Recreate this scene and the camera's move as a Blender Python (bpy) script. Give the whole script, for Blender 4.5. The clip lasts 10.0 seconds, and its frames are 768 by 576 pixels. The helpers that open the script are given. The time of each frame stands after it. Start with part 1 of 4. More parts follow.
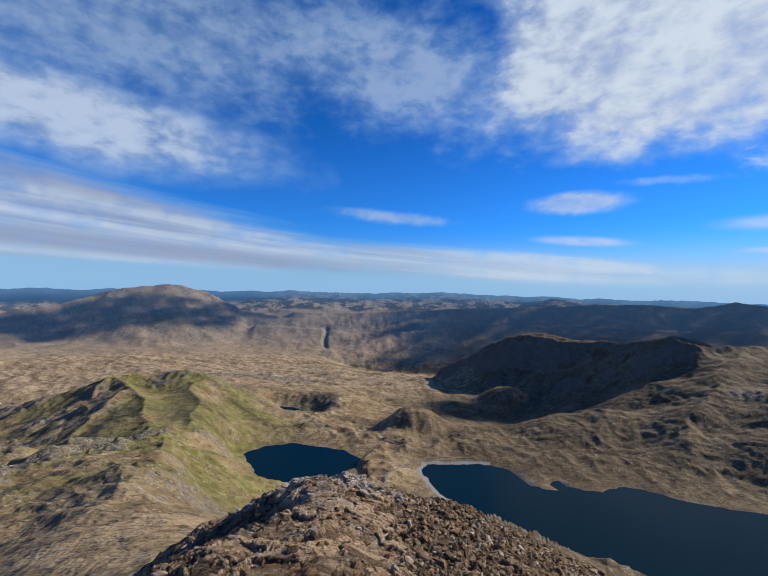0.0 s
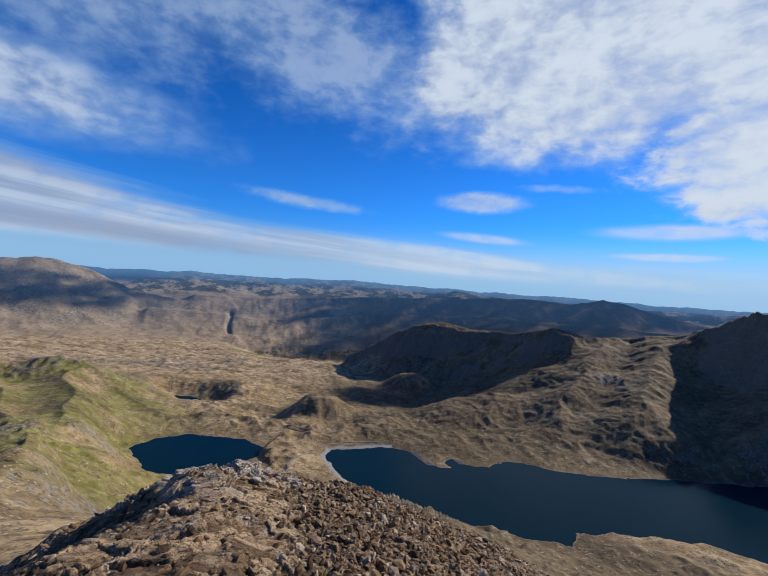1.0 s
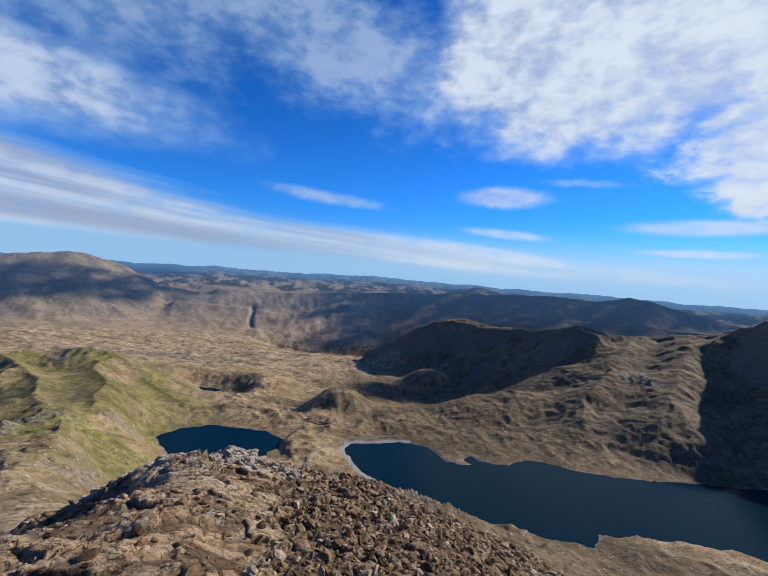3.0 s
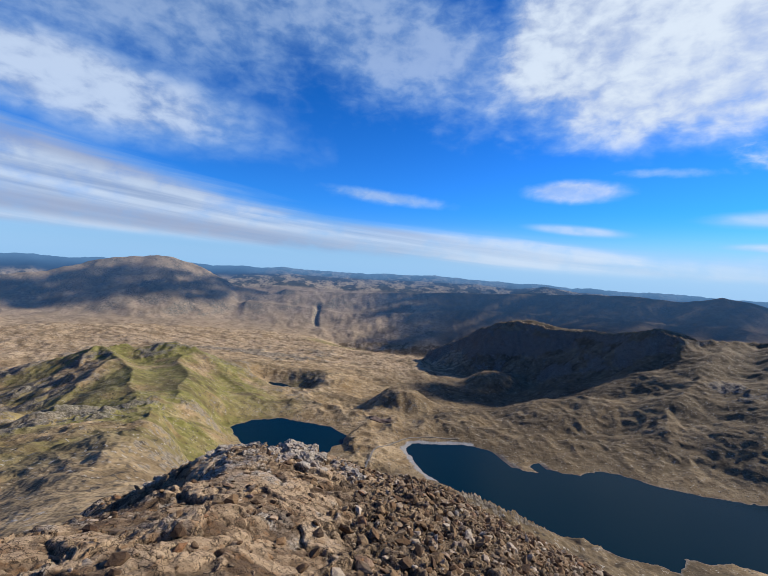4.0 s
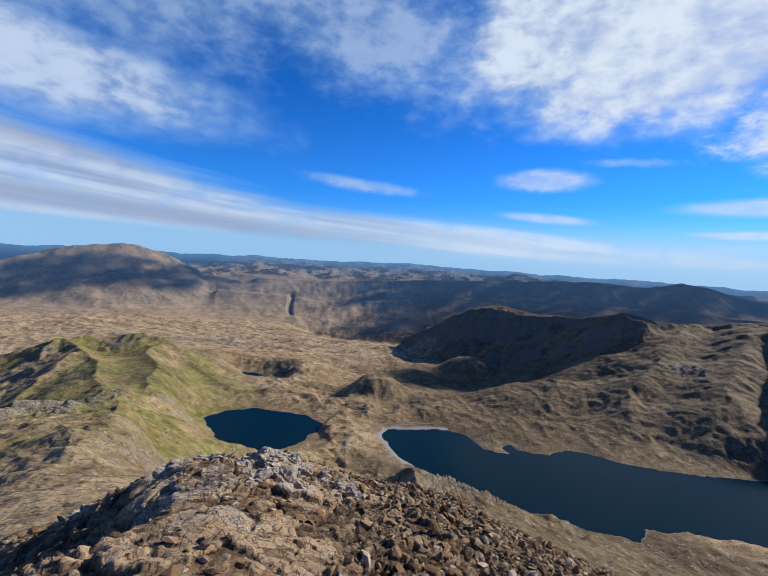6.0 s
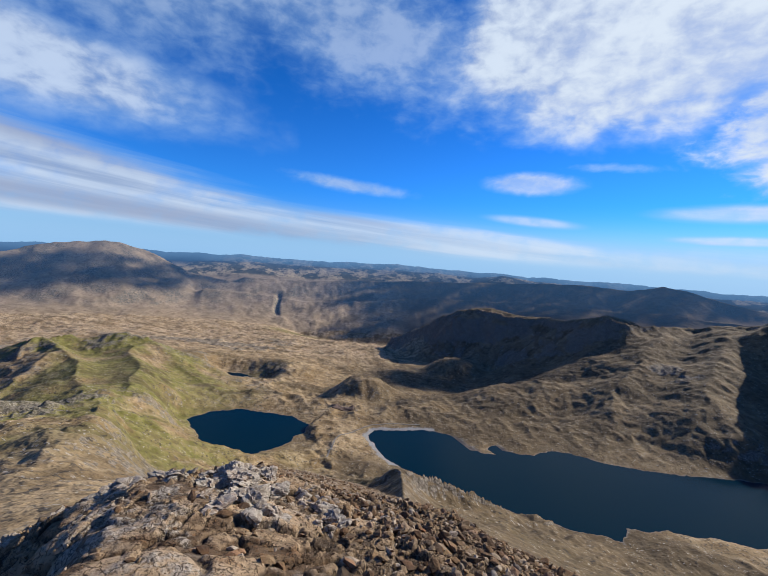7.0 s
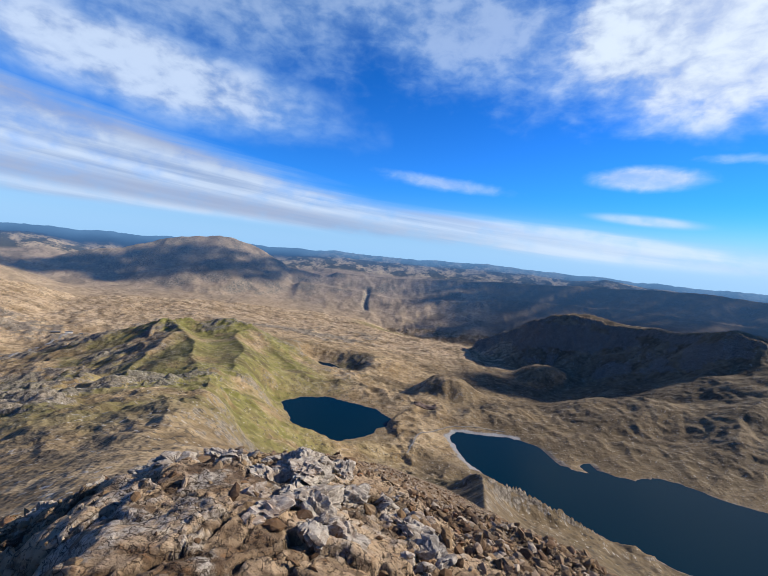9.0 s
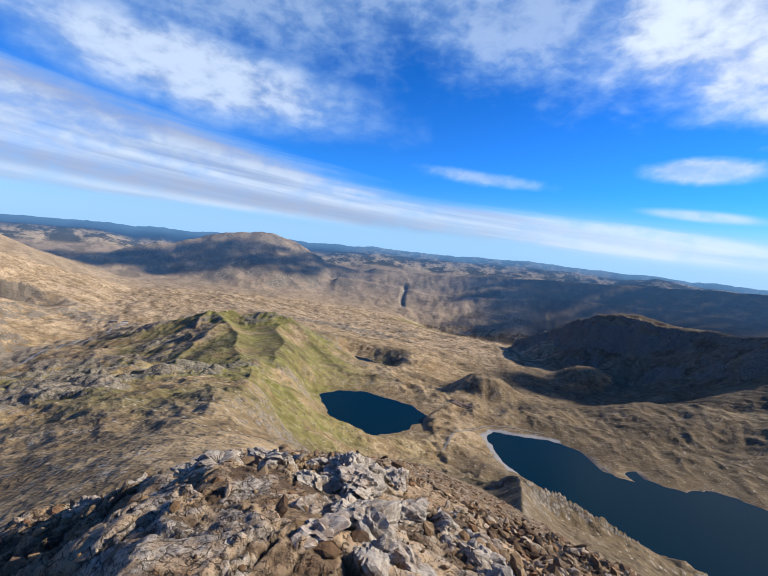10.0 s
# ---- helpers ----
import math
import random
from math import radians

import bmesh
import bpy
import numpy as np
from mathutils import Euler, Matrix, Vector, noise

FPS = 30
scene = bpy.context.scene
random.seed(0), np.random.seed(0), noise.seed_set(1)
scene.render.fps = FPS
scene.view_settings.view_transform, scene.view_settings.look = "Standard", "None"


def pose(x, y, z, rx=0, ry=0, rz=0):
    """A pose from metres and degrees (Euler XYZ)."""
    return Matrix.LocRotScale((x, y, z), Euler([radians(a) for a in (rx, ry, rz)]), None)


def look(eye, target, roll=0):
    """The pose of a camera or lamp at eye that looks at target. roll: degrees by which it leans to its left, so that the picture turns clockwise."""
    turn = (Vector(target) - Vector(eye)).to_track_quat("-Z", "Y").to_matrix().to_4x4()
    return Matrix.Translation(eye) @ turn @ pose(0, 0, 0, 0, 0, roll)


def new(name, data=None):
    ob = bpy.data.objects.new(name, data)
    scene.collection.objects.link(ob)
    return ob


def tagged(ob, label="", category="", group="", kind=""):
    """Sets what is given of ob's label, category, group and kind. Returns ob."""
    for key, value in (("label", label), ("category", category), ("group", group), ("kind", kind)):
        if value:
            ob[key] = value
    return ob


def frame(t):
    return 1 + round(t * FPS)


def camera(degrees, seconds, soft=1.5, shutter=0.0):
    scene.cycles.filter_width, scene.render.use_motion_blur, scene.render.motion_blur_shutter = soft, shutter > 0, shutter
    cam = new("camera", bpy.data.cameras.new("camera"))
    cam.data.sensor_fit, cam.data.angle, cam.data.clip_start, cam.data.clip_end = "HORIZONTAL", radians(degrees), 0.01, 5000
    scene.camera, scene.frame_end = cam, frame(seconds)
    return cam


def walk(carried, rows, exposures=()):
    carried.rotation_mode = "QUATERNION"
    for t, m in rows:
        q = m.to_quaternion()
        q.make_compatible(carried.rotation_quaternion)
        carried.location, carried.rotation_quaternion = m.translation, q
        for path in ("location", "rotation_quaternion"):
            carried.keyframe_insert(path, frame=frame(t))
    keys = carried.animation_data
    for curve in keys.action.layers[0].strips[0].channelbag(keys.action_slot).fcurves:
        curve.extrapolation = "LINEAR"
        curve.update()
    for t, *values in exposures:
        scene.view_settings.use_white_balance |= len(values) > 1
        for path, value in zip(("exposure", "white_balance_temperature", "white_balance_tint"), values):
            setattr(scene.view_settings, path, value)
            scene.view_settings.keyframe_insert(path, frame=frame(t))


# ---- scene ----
# ---------------------------------------------------------------- camera
cam = camera(87.11, 10.0, soft=0.9)
# seconds, place (metres from the first standpoint's eye), yaw to the left, pitch up, roll as in look()
PATH = [
    (0.0, 0.000, -0.000, -0.000, -0.00, -0.29, 1.24),
    (0.5, 0.110, 0.125, -0.152, -7.35, -1.58, 2.62),
    (1.0, 0.162, 0.365, -0.220, -12.58, -1.50, 3.97),
    (1.5, 0.321, 0.601, -0.360, -13.68, -1.78, 4.86),
    (2.0, 0.460, 0.919, -0.560, -14.43, -2.24, 4.86),
    (2.5, 0.589, 1.328, -0.745, -12.57, -2.75, 4.33),
    (2.7, 0.639, 1.483, -0.836, -11.69, -2.52, 4.27),
    (3.8, 0.713, 2.478, -1.289, -2.72, -2.51, 3.94),
    (4.0, 0.685, 2.655, -1.363, -1.15, -2.93, 3.74),
    (4.5, 0.654, 3.141, -1.560, 0.32, -3.04, 4.01),
    (5.0, 0.538, 3.601, -1.631, -0.56, -3.55, 3.65),
    (5.5, 0.392, 4.094, -1.728, -1.99, -3.29, 3.49),
    (6.0, 0.311, 4.521, -1.855, -4.86, -4.42, 3.58),
    (6.2, 0.299, 4.691, -1.895, -5.54, -4.68, 3.61),
    (7.3, 0.382, 5.737, -2.236, -6.66, -4.08, 4.30),
    (7.5, 0.384, 5.900, -2.324, -5.85, -4.45, 3.87),
    (8.0, 0.481, 6.289, -2.540, -4.84, -5.89, 5.09),
    (8.5, 0.422, 6.674, -2.768, -0.53, -5.03, 6.48),
    (9.0, 0.219, 7.064, -2.903, 5.71, -5.47, 5.50),
    (9.5, 0.099, 7.249, -2.892, 10.32, -6.26, 5.53),
    (10.0, -0.056, 7.500, -3.029, 10.95, -6.52, 5.71),
]


def carried_pose(x, y, z, yaw, pitch, roll):
    w, p = radians(yaw), radians(pitch)
    ahead = Vector((-math.sin(w) * math.cos(p), math.cos(w) * math.cos(p), math.sin(p)))
    eye = Vector((x, y, z))
    return look(eye, eye + ahead, roll)


walk(cam, [(t, carried_pose(*row)) for t, *row in PATH],
     exposures=((0.0, 0.33), (2.5, 0.42), (4.5, 0.56), (6.0, 0.51), (8.5, 0.63), (10.0, 0.77)))

# ---------------------------------------------------------------- sun and sky
SUN_AZIMUTH, SUN_HEIGHT = 70.0, 28.0      # degrees right of +y, degrees up
sun_way = Vector((math.sin(radians(SUN_AZIMUTH)) * math.cos(radians(SUN_HEIGHT)),
                  math.cos(radians(SUN_AZIMUTH)) * math.cos(radians(SUN_HEIGHT)), math.sin(radians(SUN_HEIGHT))))
sun = new("sun", bpy.data.lights.new("sun", "SUN"))
sun.data.energy, sun.data.angle, sun.data.color = 4.6, radians(0.53), (1.0, 0.93, 0.82)
sun.matrix_world = look((0, 0, 0), -sun_way)


class Nodes:
    """Short hand for building a node tree."""

    def __init__(self, tree):
        self.tree = tree
        tree.nodes.clear()

    def put(self, value, socket):
        if isinstance(value, bpy.types.NodeSocket):
            self.tree.links.new(value, socket)
        elif value is not None:
            socket.default_value = value

    def node(self, kind, out=0, **inputs):
        n = self.tree.nodes.new(kind)
        for key, value in inputs.items():
            if key.startswith("_"):
                self.put(value, n.inputs[int(key[1:])])
            else:
                self.put(value, n.inputs[key.replace("__", " ")])
        return n

    def math(self, op, a, b=None, c=None, clamp=False):
        n = self.tree.nodes.new("ShaderNodeMath")
        n.operation, n.use_clamp = op, clamp
        for i, v in enumerate((a, b, c)):
            self.put(v, n.inputs[i])
        return n.outputs[0]

    def vmath(self, op, a, b=None, out=0):
        n = self.tree.nodes.new("ShaderNodeVectorMath")
        n.operation = op
        self.put(a, n.inputs[0])
        if op == "SCALE":
            self.put(b, n.inputs["Scale"])
        else:
            self.put(b, n.inputs[1])
        return n.outputs[out]

    def noise(self, vector, scale, detail=4.0, rough=0.55, distortion=0.0, kind="FBM", out="Fac"):
        n = self.tree.nodes.new("ShaderNodeTexNoise")
        n.noise_type = kind
        self.put(vector, n.inputs["Vector"])
        n.inputs["Scale"].default_value, n.inputs["Detail"].default_value = scale, detail
        n.inputs["Roughness"].default_value, n.inputs["Distortion"].default_value = rough, distortion
        return n.outputs[out]

    def voronoi(self, vector, scale, feature="F1", out="Distance", randomness=1.0):
        n = self.tree.nodes.new("ShaderNodeTexVoronoi")
        n.feature = feature
        self.put(vector, n.inputs["Vector"])
        n.inputs["Scale"].default_value, n.inputs["Randomness"].default_value = scale, randomness
        return n.outputs[out]

    def step(self, value, low, high):
        n = self.tree.nodes.new("ShaderNodeMapRange")
        n.interpolation_type = "SMOOTHSTEP"
        self.put(value, n.inputs["Value"])
        self.put(low, n.inputs["From Min"])
        self.put(high, n.inputs["From Max"])
        return n.outputs["Result"]

    def mix(self, fac, a, b):
        n = self.tree.nodes.new("ShaderNodeMix")
        n.data_type = "RGBA"
        self.put(fac, n.inputs[0])
        self.put(a if not isinstance(a, tuple) else (*a[:3], 1), n.inputs[6])
        self.put(b if not isinstance(b, tuple) else (*b[:3], 1), n.inputs[7])
        return n.outputs[2]

    def combine(self, x, y, z):
        n = self.tree.nodes.new("ShaderNodeCombineXYZ")
        for i, v in enumerate((x, y, z)):
            self.put(v, n.inputs[i])
        return n.outputs[0]

    def bump(self, height, strength, distance, normal=None):
        n = self.tree.nodes.new("ShaderNodeBump")
        n.inputs["Strength"].default_value, n.inputs["Distance"].default_value = strength, distance
        self.put(height, n.inputs["Height"])
        if normal is not None:
            self.put(normal, n.inputs["Normal"])
        return n.outputs[0]


def sky_world():
    world = bpy.data.worlds.new("sky")
    scene.world = world
    world.use_nodes = True
    k = Nodes(world.node_tree)
    sky = world.node_tree.nodes.new("ShaderNodeTexSky")
    sky.sky_type, sky.sun_disc = "NISHITA", False
    sky.sun_elevation, sky.sun_rotation = radians(SUN_HEIGHT), radians(SUN_AZIMUTH)
    sky.altitude, sky.air_density, sky.dust_density, sky.ozone_density = 900, 1.0, 0.1, 3.0
    way = world.node_tree.nodes.new("ShaderNodeTexCoord").outputs["Generated"]
    xyz = world.node_tree.nodes.new("ShaderNodeSeparateXYZ")
    k.put(way, xyz.inputs[0])
    x, y, z = xyz.outputs
    azimuth = k.math("MULTIPLY", k.math("ARCTAN2", x, y), 57.2958)
    height = k.math("MULTIPLY", k.math("ARCSINE", z), 57.2958)
    # a cloud deck seen from below: the way's meeting with a flat layer
    up = k.math("ADD", k.math("MAXIMUM", z, 0.0), 0.06)
    deck = k.combine(k.math("DIVIDE", x, up), k.math("DIVIDE", y, up), 0.0)
    tumble = k.combine(k.math("MULTIPLY", azimuth, 0.075), k.math("MULTIPLY", height, 0.13), 0.3)
    puffs = k.noise(tumble, 1.5, 5, 0.5, 0.2)
    fine = k.noise(k.combine(k.math("MULTIPLY", azimuth, 0.2), k.math("MULTIPLY", height, 0.36), 4.1), 1.9, 5, 0.55, 0.25)
    puffs = k.math("ADD", k.math("MULTIPLY", puffs, 0.84), k.math("MULTIPLY", fine, 0.16))
    mottled = k.math("ADD", k.math("MULTIPLY", puffs, 0.68), k.math("MULTIPLY", fine, 0.32))
    big = k.noise(deck, 0.8, 3, 0.5)
    # long flat layers that lean down to the right
    tilted = k.math("ADD", height, k.math("MULTIPLY", azimuth, 0.085))
    streaks = k.noise(k.combine(k.math("MULTIPLY", azimuth, 0.022), k.math("MULTIPLY", tilted, 0.40), 1.7), 1.0, 4, 0.5, 0.3)

    hairs = k.noise(k.combine(k.math("MULTIPLY", azimuth, 0.05), k.math("MULTIPLY", tilted, 1.25), 6.2), 1.0, 5, 0.6, 0.4)
    streaks = k.math("ADD", k.math("MULTIPLY", streaks, 0.68), k.math("MULTIPLY", hairs, 0.32))

    def cloud(az, el, wide, tall, lean, edge, ragged, texture, dense=1.0):
        """A cloud as a soft ellipse on the sky (degrees), its rim broken by a texture."""
        a, e = k.math("SUBTRACT", azimuth, az), k.math("SUBTRACT", height, el)
        e = k.math("SUBTRACT", e, k.math("MULTIPLY", a, lean))
        far = k.math("SQRT", k.math("ADD", k.math("POWER", k.math("DIVIDE", k.math("ABSOLUTE", a), wide), 2.0),
                                    k.math("POWER", k.math("DIVIDE", k.math("ABSOLUTE", e), tall), 2.0)))
        far = k.math("ADD", far, k.math("MULTIPLY", k.math("SUBTRACT", 0.5, texture), ragged))
        return k.math("MULTIPLY", k.math("SUBTRACT", 1.0, k.step(far, 1.0 - edge, 1.0 + edge)), dense)

    masks = [
        cloud(38, 27, 25, 11.0, -0.04, 0.28, 1.25, puffs),
        cloud(56, 15.5, 13, 8.0, -0.1, 0.3, 1.9, mottled),
        cloud(3, 27.5, 20, 5.5, -0.12, 0.8, 2.6, mottled, 0.55),
        cloud(-37, 17.5, 18, 4.0, -0.06, 0.6, 1.3, puffs, 0.85),
        cloud(-34, 27.5, 26, 6.0, 0.05, 0.9, 2.8, mottled, 0.5),
        cloud(-50, 8.4, 42, 4.8, -0.13, 0.3, 1.0, streaks, 0.97),
        cloud(-46, 4.6, 62, 3.0, -0.035, 0.35, 0.9, streaks, 0.85),
        cloud(8, 3.2, 30, 2.0, -0.035, 0.5, 1.4, streaks, 0.8),
        cloud(40, 1.5, 40, 2.2, 0.0, 0.8, 1.6, streaks, 0.6),
        cloud(25.4, 11.0, 5.4, 1.3, 0.0, 0.34, 0.5, fine, 0.8),
        cloud(1, 9.6, 6.5, 0.7, -0.075, 0.7, 1.2, fine, 0.6),
        cloud(26, 6.2, 5, 0.6, -0.07, 0.5, 0.5, streaks, 0.7),
        cloud(35, 12.8, 4.0, 0.4, -0.05, 0.7, 2.4, fine, 0.4),
        cloud(47.5, 7.4, 7, 0.9, 0.0, 0.5, 0.8, streaks, 0.85),
        cloud(47, 4.5, 5.5, 0.5, 0.0, 0.5, 0.5, streaks, 0.85),
    ]
    mask = masks[0]
    for m in masks[1:]:
        mask = k.math("MAXIMUM", mask, m)
    # behind the camera the same broken deck goes on
    around = k.math("MULTIPLY", k.step(k.math("ABSOLUTE", azimuth), 64.0, 80.0), k.step(big, 0.56, 0.7))
    mask = k.math("MAXIMUM", mask, around)
    mask = k.math("MULTIPLY", mask, k.step(k.math("SUBTRACT", height, k.math("MULTIPLY", k.step(azimuth, 12.0, -30.0), 1.6)), -0.3, 1.4))
    mask = k.math("MULTIPLY", mask, k.math("ADD", 0.68, k.math("MULTIPLY", k.step(mottled, 0.33, 0.58), 0.32)))
    low = k.step(height, 13.0, 6.0)
    shade = k.math("ADD", k.math("MULTIPLY", mottled, k.math("SUBTRACT", 1.0, low)), k.math("MULTIPLY", streaks, low))
    white = k.mix(k.step(shade, 0.34, 0.62), (0.34, 0.47, 0.74), (0.73, 0.88, 1.10))
    white = k.mix(k.math("MULTIPLY", low, 0.15), white, (0.46, 0.58, 0.82))
    # grey undersides of the layered clouds
    for under in (cloud(-45, 12.3, 27, 1.7, -0.14, 0.6, 1.0, streaks, 0.8), cloud(-38, 4.3, 34, 1.0, -0.05, 0.6, 1.4, streaks, 0.75), cloud(-3, 5.6, 12, 0.45, -0.1, 0.6, 1.2, streaks, 0.6)):
        white = k.mix(under, white, (0.36, 0.44, 0.66))
    # the right side of the sky stands nearer the sun and is whiter
    white = k.mix(k.math("MULTIPLY", k.step(azimuth, -10.0, 40.0), 0.62), white, (0.96, 1.06, 1.18))
    # thin cloud lets the blue through
    white = k.mix(k.math("MULTIPLY", k.step(mask, 0.85, 0.1), 0.75), white, (0.38, 0.70, 1.08))
    tint = k.mix(k.step(height, -2.0, 9.0), (0.80, 0.90, 1.25), (0.17, 0.80, 1.75))
    tint = k.mix(k.step(height, 8.0, 30.0), tint, (0.06, 0.62, 1.45))
    deep = k.vmath("MULTIPLY", sky.outputs[0], tint)
    deep = k.mix(k.math("MULTIPLY", k.step(height, 7.0, -0.5), 0.85), deep, (3.0, 5.9, 9.6))
    clear = k.node("ShaderNodeBackground", Color=deep, Strength=0.066).outputs[0]
    cloudy = k.node("ShaderNodeBackground", Color=white, Strength=0.57).outputs[0]
    both = k.node("ShaderNodeMixShader", _0=mask, _1=clear, _2=cloudy).outputs[0]
    k.node("ShaderNodeOutputWorld", Surface=both)


sky_world()


# ---------------------------------------------------------------- noise on arrays
def hash01(ix, iy, seed):
    h = (ix.astype(np.int64) * 374761393 + iy.astype(np.int64) * 668265263 + seed * 1442695041) & 0xFFFFFFFF
    h = ((h ^ (h >> 13)) * 1274126177) & 0xFFFFFFFF
    h = ((h ^ (h >> 15)) * 2246822519) & 0xFFFFFFFF
    return ((h ^ (h >> 16)) & 0xFFFFFF) / float(0x1000000)


SHUFFLE = np.random.RandomState(3).permutation(4096).astype(np.int32)
TURNS = np.random.RandomState(4).uniform(0, 2 * np.pi, 4096)
TURN_X, TURN_Y = (1.4 * np.cos(TURNS)).astype(np.float32), (1.4 * np.sin(TURNS)).astype(np.float32)


def grad_noise(x, y, seed=0):
    ix, iy = np.floor(x), np.floor(y)
    fx, fy = (x - ix).astype(np.float32), (y - iy).astype(np.float32)
    ix, iy = ix.astype(np.int32) + seed * 57, iy.astype(np.int32) + seed * 131
    u, v = fx * fx * fx * (fx * (fx * 6 - 15) + 10), fy * fy * fy * (fy * (fy * 6 - 15) + 10)
    out = 0
    for dx in (0, 1):
        column = SHUFFLE[(ix + dx) & 4095]
        for dy in (0, 1):
            n = SHUFFLE[(column + iy + dy) & 4095]
            g = TURN_X[n] * (fx - dx) + TURN_Y[n] * (fy - dy)
            out = out + g * (u if dx else 1 - u) * (v if dy else 1 - v)
    return out


def fbm(x, y, size, octaves, rough=0.5, seed=0, ridged=False):
    """Fractal noise whose largest swell is size metres; ridged: sharp crests."""
    out, amp = 0, 1.0
    for n in range(octaves):
        v = grad_noise(x / size + 13.7 * n, y / size - 7.3 * n, seed + n)
        out = out + amp * (1 - 2 * np.abs(v) if ridged else v)
        size, amp = size / 2.03, amp * rough
    return out


def cells(x, y, size, seed=0):
    """Nearest and second distance to scattered seeds, a random value of the nearest, and how far its tilted top lies above its middle."""
    x, y = x / size, y / size
    ix, iy = np.floor(x), np.floor(y)
    d1, d2, val, tip = np.full(x.shape, 9.0), np.full(x.shape, 9.0), np.zeros(x.shape), np.zeros(x.shape)
    for dx in (-1, 0, 1):
        for dy in (-1, 0, 1):
            cx, cy = ix + dx, iy + dy
            ox, oy = cx + hash01(cx, cy, seed) - x, cy + hash01(cx, cy, seed + 1) - y
            d, v = np.hypot(ox, oy), hash01(cx, cy, seed + 2)
            tips = ox * (hash01(cx, cy, seed + 3) - 0.5) + oy * (hash01(cx, cy, seed + 4) - 0.5)
            near = d < d1
            d2 = np.where(near, d1, np.minimum(d2, d))
            val = np.where(near, v, val)
            tip = np.where(near, tips, tip)
            d1 = np.where(near, d, d1)
    return d1, d2, val, tip


def smooth(v, low, high):
    t = np.clip((v - low) / (high - low), 0, 1)
    return t * t * (3 - 2 * t)


# ---------------------------------------------------------------- the lie of the land
def at(az, el, far):
    """A place by bearing right of +y, height angle and distance over the ground."""
    a = radians(az)
    return far * math.sin(a), far * math.cos(a), far * math.tan(radians(el))


def crest(x, y, pts, steep, reach, gentle, left=1.0):
    """Height under a ridge: its crest line, falling off steeply over reach metres and gently past that; left: how much gentler or steeper its left flank is."""
    best = np.full(x.shape, -1e9)
    for (ax, ay, az), (bx, by, bz) in zip(pts, pts[1:]):
        lx, ly = bx - ax, by - ay
        s = np.clip(((x - ax) * lx + (y - ay) * ly) / (lx * lx + ly * ly + 1e-9), 0, 1)
        d = np.hypot(x - ax - s * lx, y - ay - s * ly)
        if left != 1.0:
            d = d * (1 + (left - 1) * smooth((lx * (y - ay) - ly * (x - ax)) / math.hypot(lx, ly), -60, 60))
        h = az + s * (bz - az) - gentle * d - (steep - gentle) * reach * (1 - np.exp(-d / reach))
        best = np.maximum(best, h)
    return best


def soft_max(a, b, k):
    h = np.clip(0.5 + 0.5 * (a - b) / k, 0, 1)
    return b + (a - b) * h + k * h * (1 - h)


def inside(x, y, outline):
    """Signed distance to a closed outline: positive outside."""
    best, inn = np.full(x.shape, 1e9), np.zeros(x.shape, bool)
    for (ax, ay), (bx, by) in zip(outline, outline[1:] + outline[:1]):
        lx, ly = bx - ax, by - ay
        s = np.clip(((x - ax) * lx + (y - ay) * ly) / (lx * lx + ly * ly + 1e-9), 0, 1)
        best = np.minimum(best, np.hypot(x - ax - s * lx, y - ay - s * ly))
        cross = ((ay > y) != (by > y)) & (x < (bx - ax) * (y - ay) / (by - ay + 1e-9) + ax)
        inn ^= cross
    return np.where(inn, -best, best)


LAKE = -480.0
LAKE_UPPER = [(-385, 1128), (-345, 1185), (-281, 1215), (-200, 1203), (-109, 1172), (-39, 1104), (-85, 1042), (-112, 985),
              (-180, 940), (-249, 940), (-300, 985), (-335, 1055)]
LAKE_MAIN = [(125, 1090), (244, 1095), (300, 1092), (362, 1053), (372, 1022), (380, 1000), (391, 972), (427, 964), (419, 992), (448, 1016), (465, 1008), (475, 968), (500, 960), (530, 960), (606, 993),
             (635, 975), (685, 940), (720, 915), (848, 876), (967, 860), (1087, 834), (1262, 790), (1600, 690), (1600, 420), (1100, 470), (889, 557), (822, 618),
             (728, 652), (651, 670), (578, 678), (540, 640), (440, 690), (330, 760), (205, 850), (133, 950), (118, 1010), (108, 1060)]
POND = [(-456, 1792), (-386, 1782), (-290, 1698), (-345, 1690), (-410, 1735)]
POND_LEVEL = -545.0
TARN = [(-2364, 1365), (-2321, 1504), (-2237, 1526), (-2138, 1590), (-2009, 1644), (-1988, 1617), (-2106, 1504), (-2213, 1386)]
TARN_LEVEL = -490.0

SPUR = [at(0, -26, 26), (-30, 90, -60), (-110, 260, -170), (-250, 480, -272), (-400, 760, -312), at(-30.5, -19, 1000), at(-30, -15, 1300),
        at(-32.5, -11.9, 1680), at(-33.5, -11.4, 1760)]
SPUR_TOP = [at(-33, -11.9, 1740), at(-28.5, -11.7, 1760), at(-26, -11.4, 1760), at(-23.2, -12.4, 1720), at(-19.3, -15.3, 1600), at(-15.5, -19.0, 1380)]
SPUR_FACE = [at(-27, -22.5, 800), at(-26, -19, 1010), at(-25, -15.2, 1350), at(-24.5, -12.6, 1650)]
SPUR_LEFT = [at(-33, -13.5, 1500), at(-38, -17.5, 1250), at(-43, -19.5, 1150), at(-50, -22.5, 1080)]
SPUR_NEAR = [at(-31, -21, 860), at(-35, -22.5, 850), at(-44, -25, 830), at(-52, -26.5, 800)]
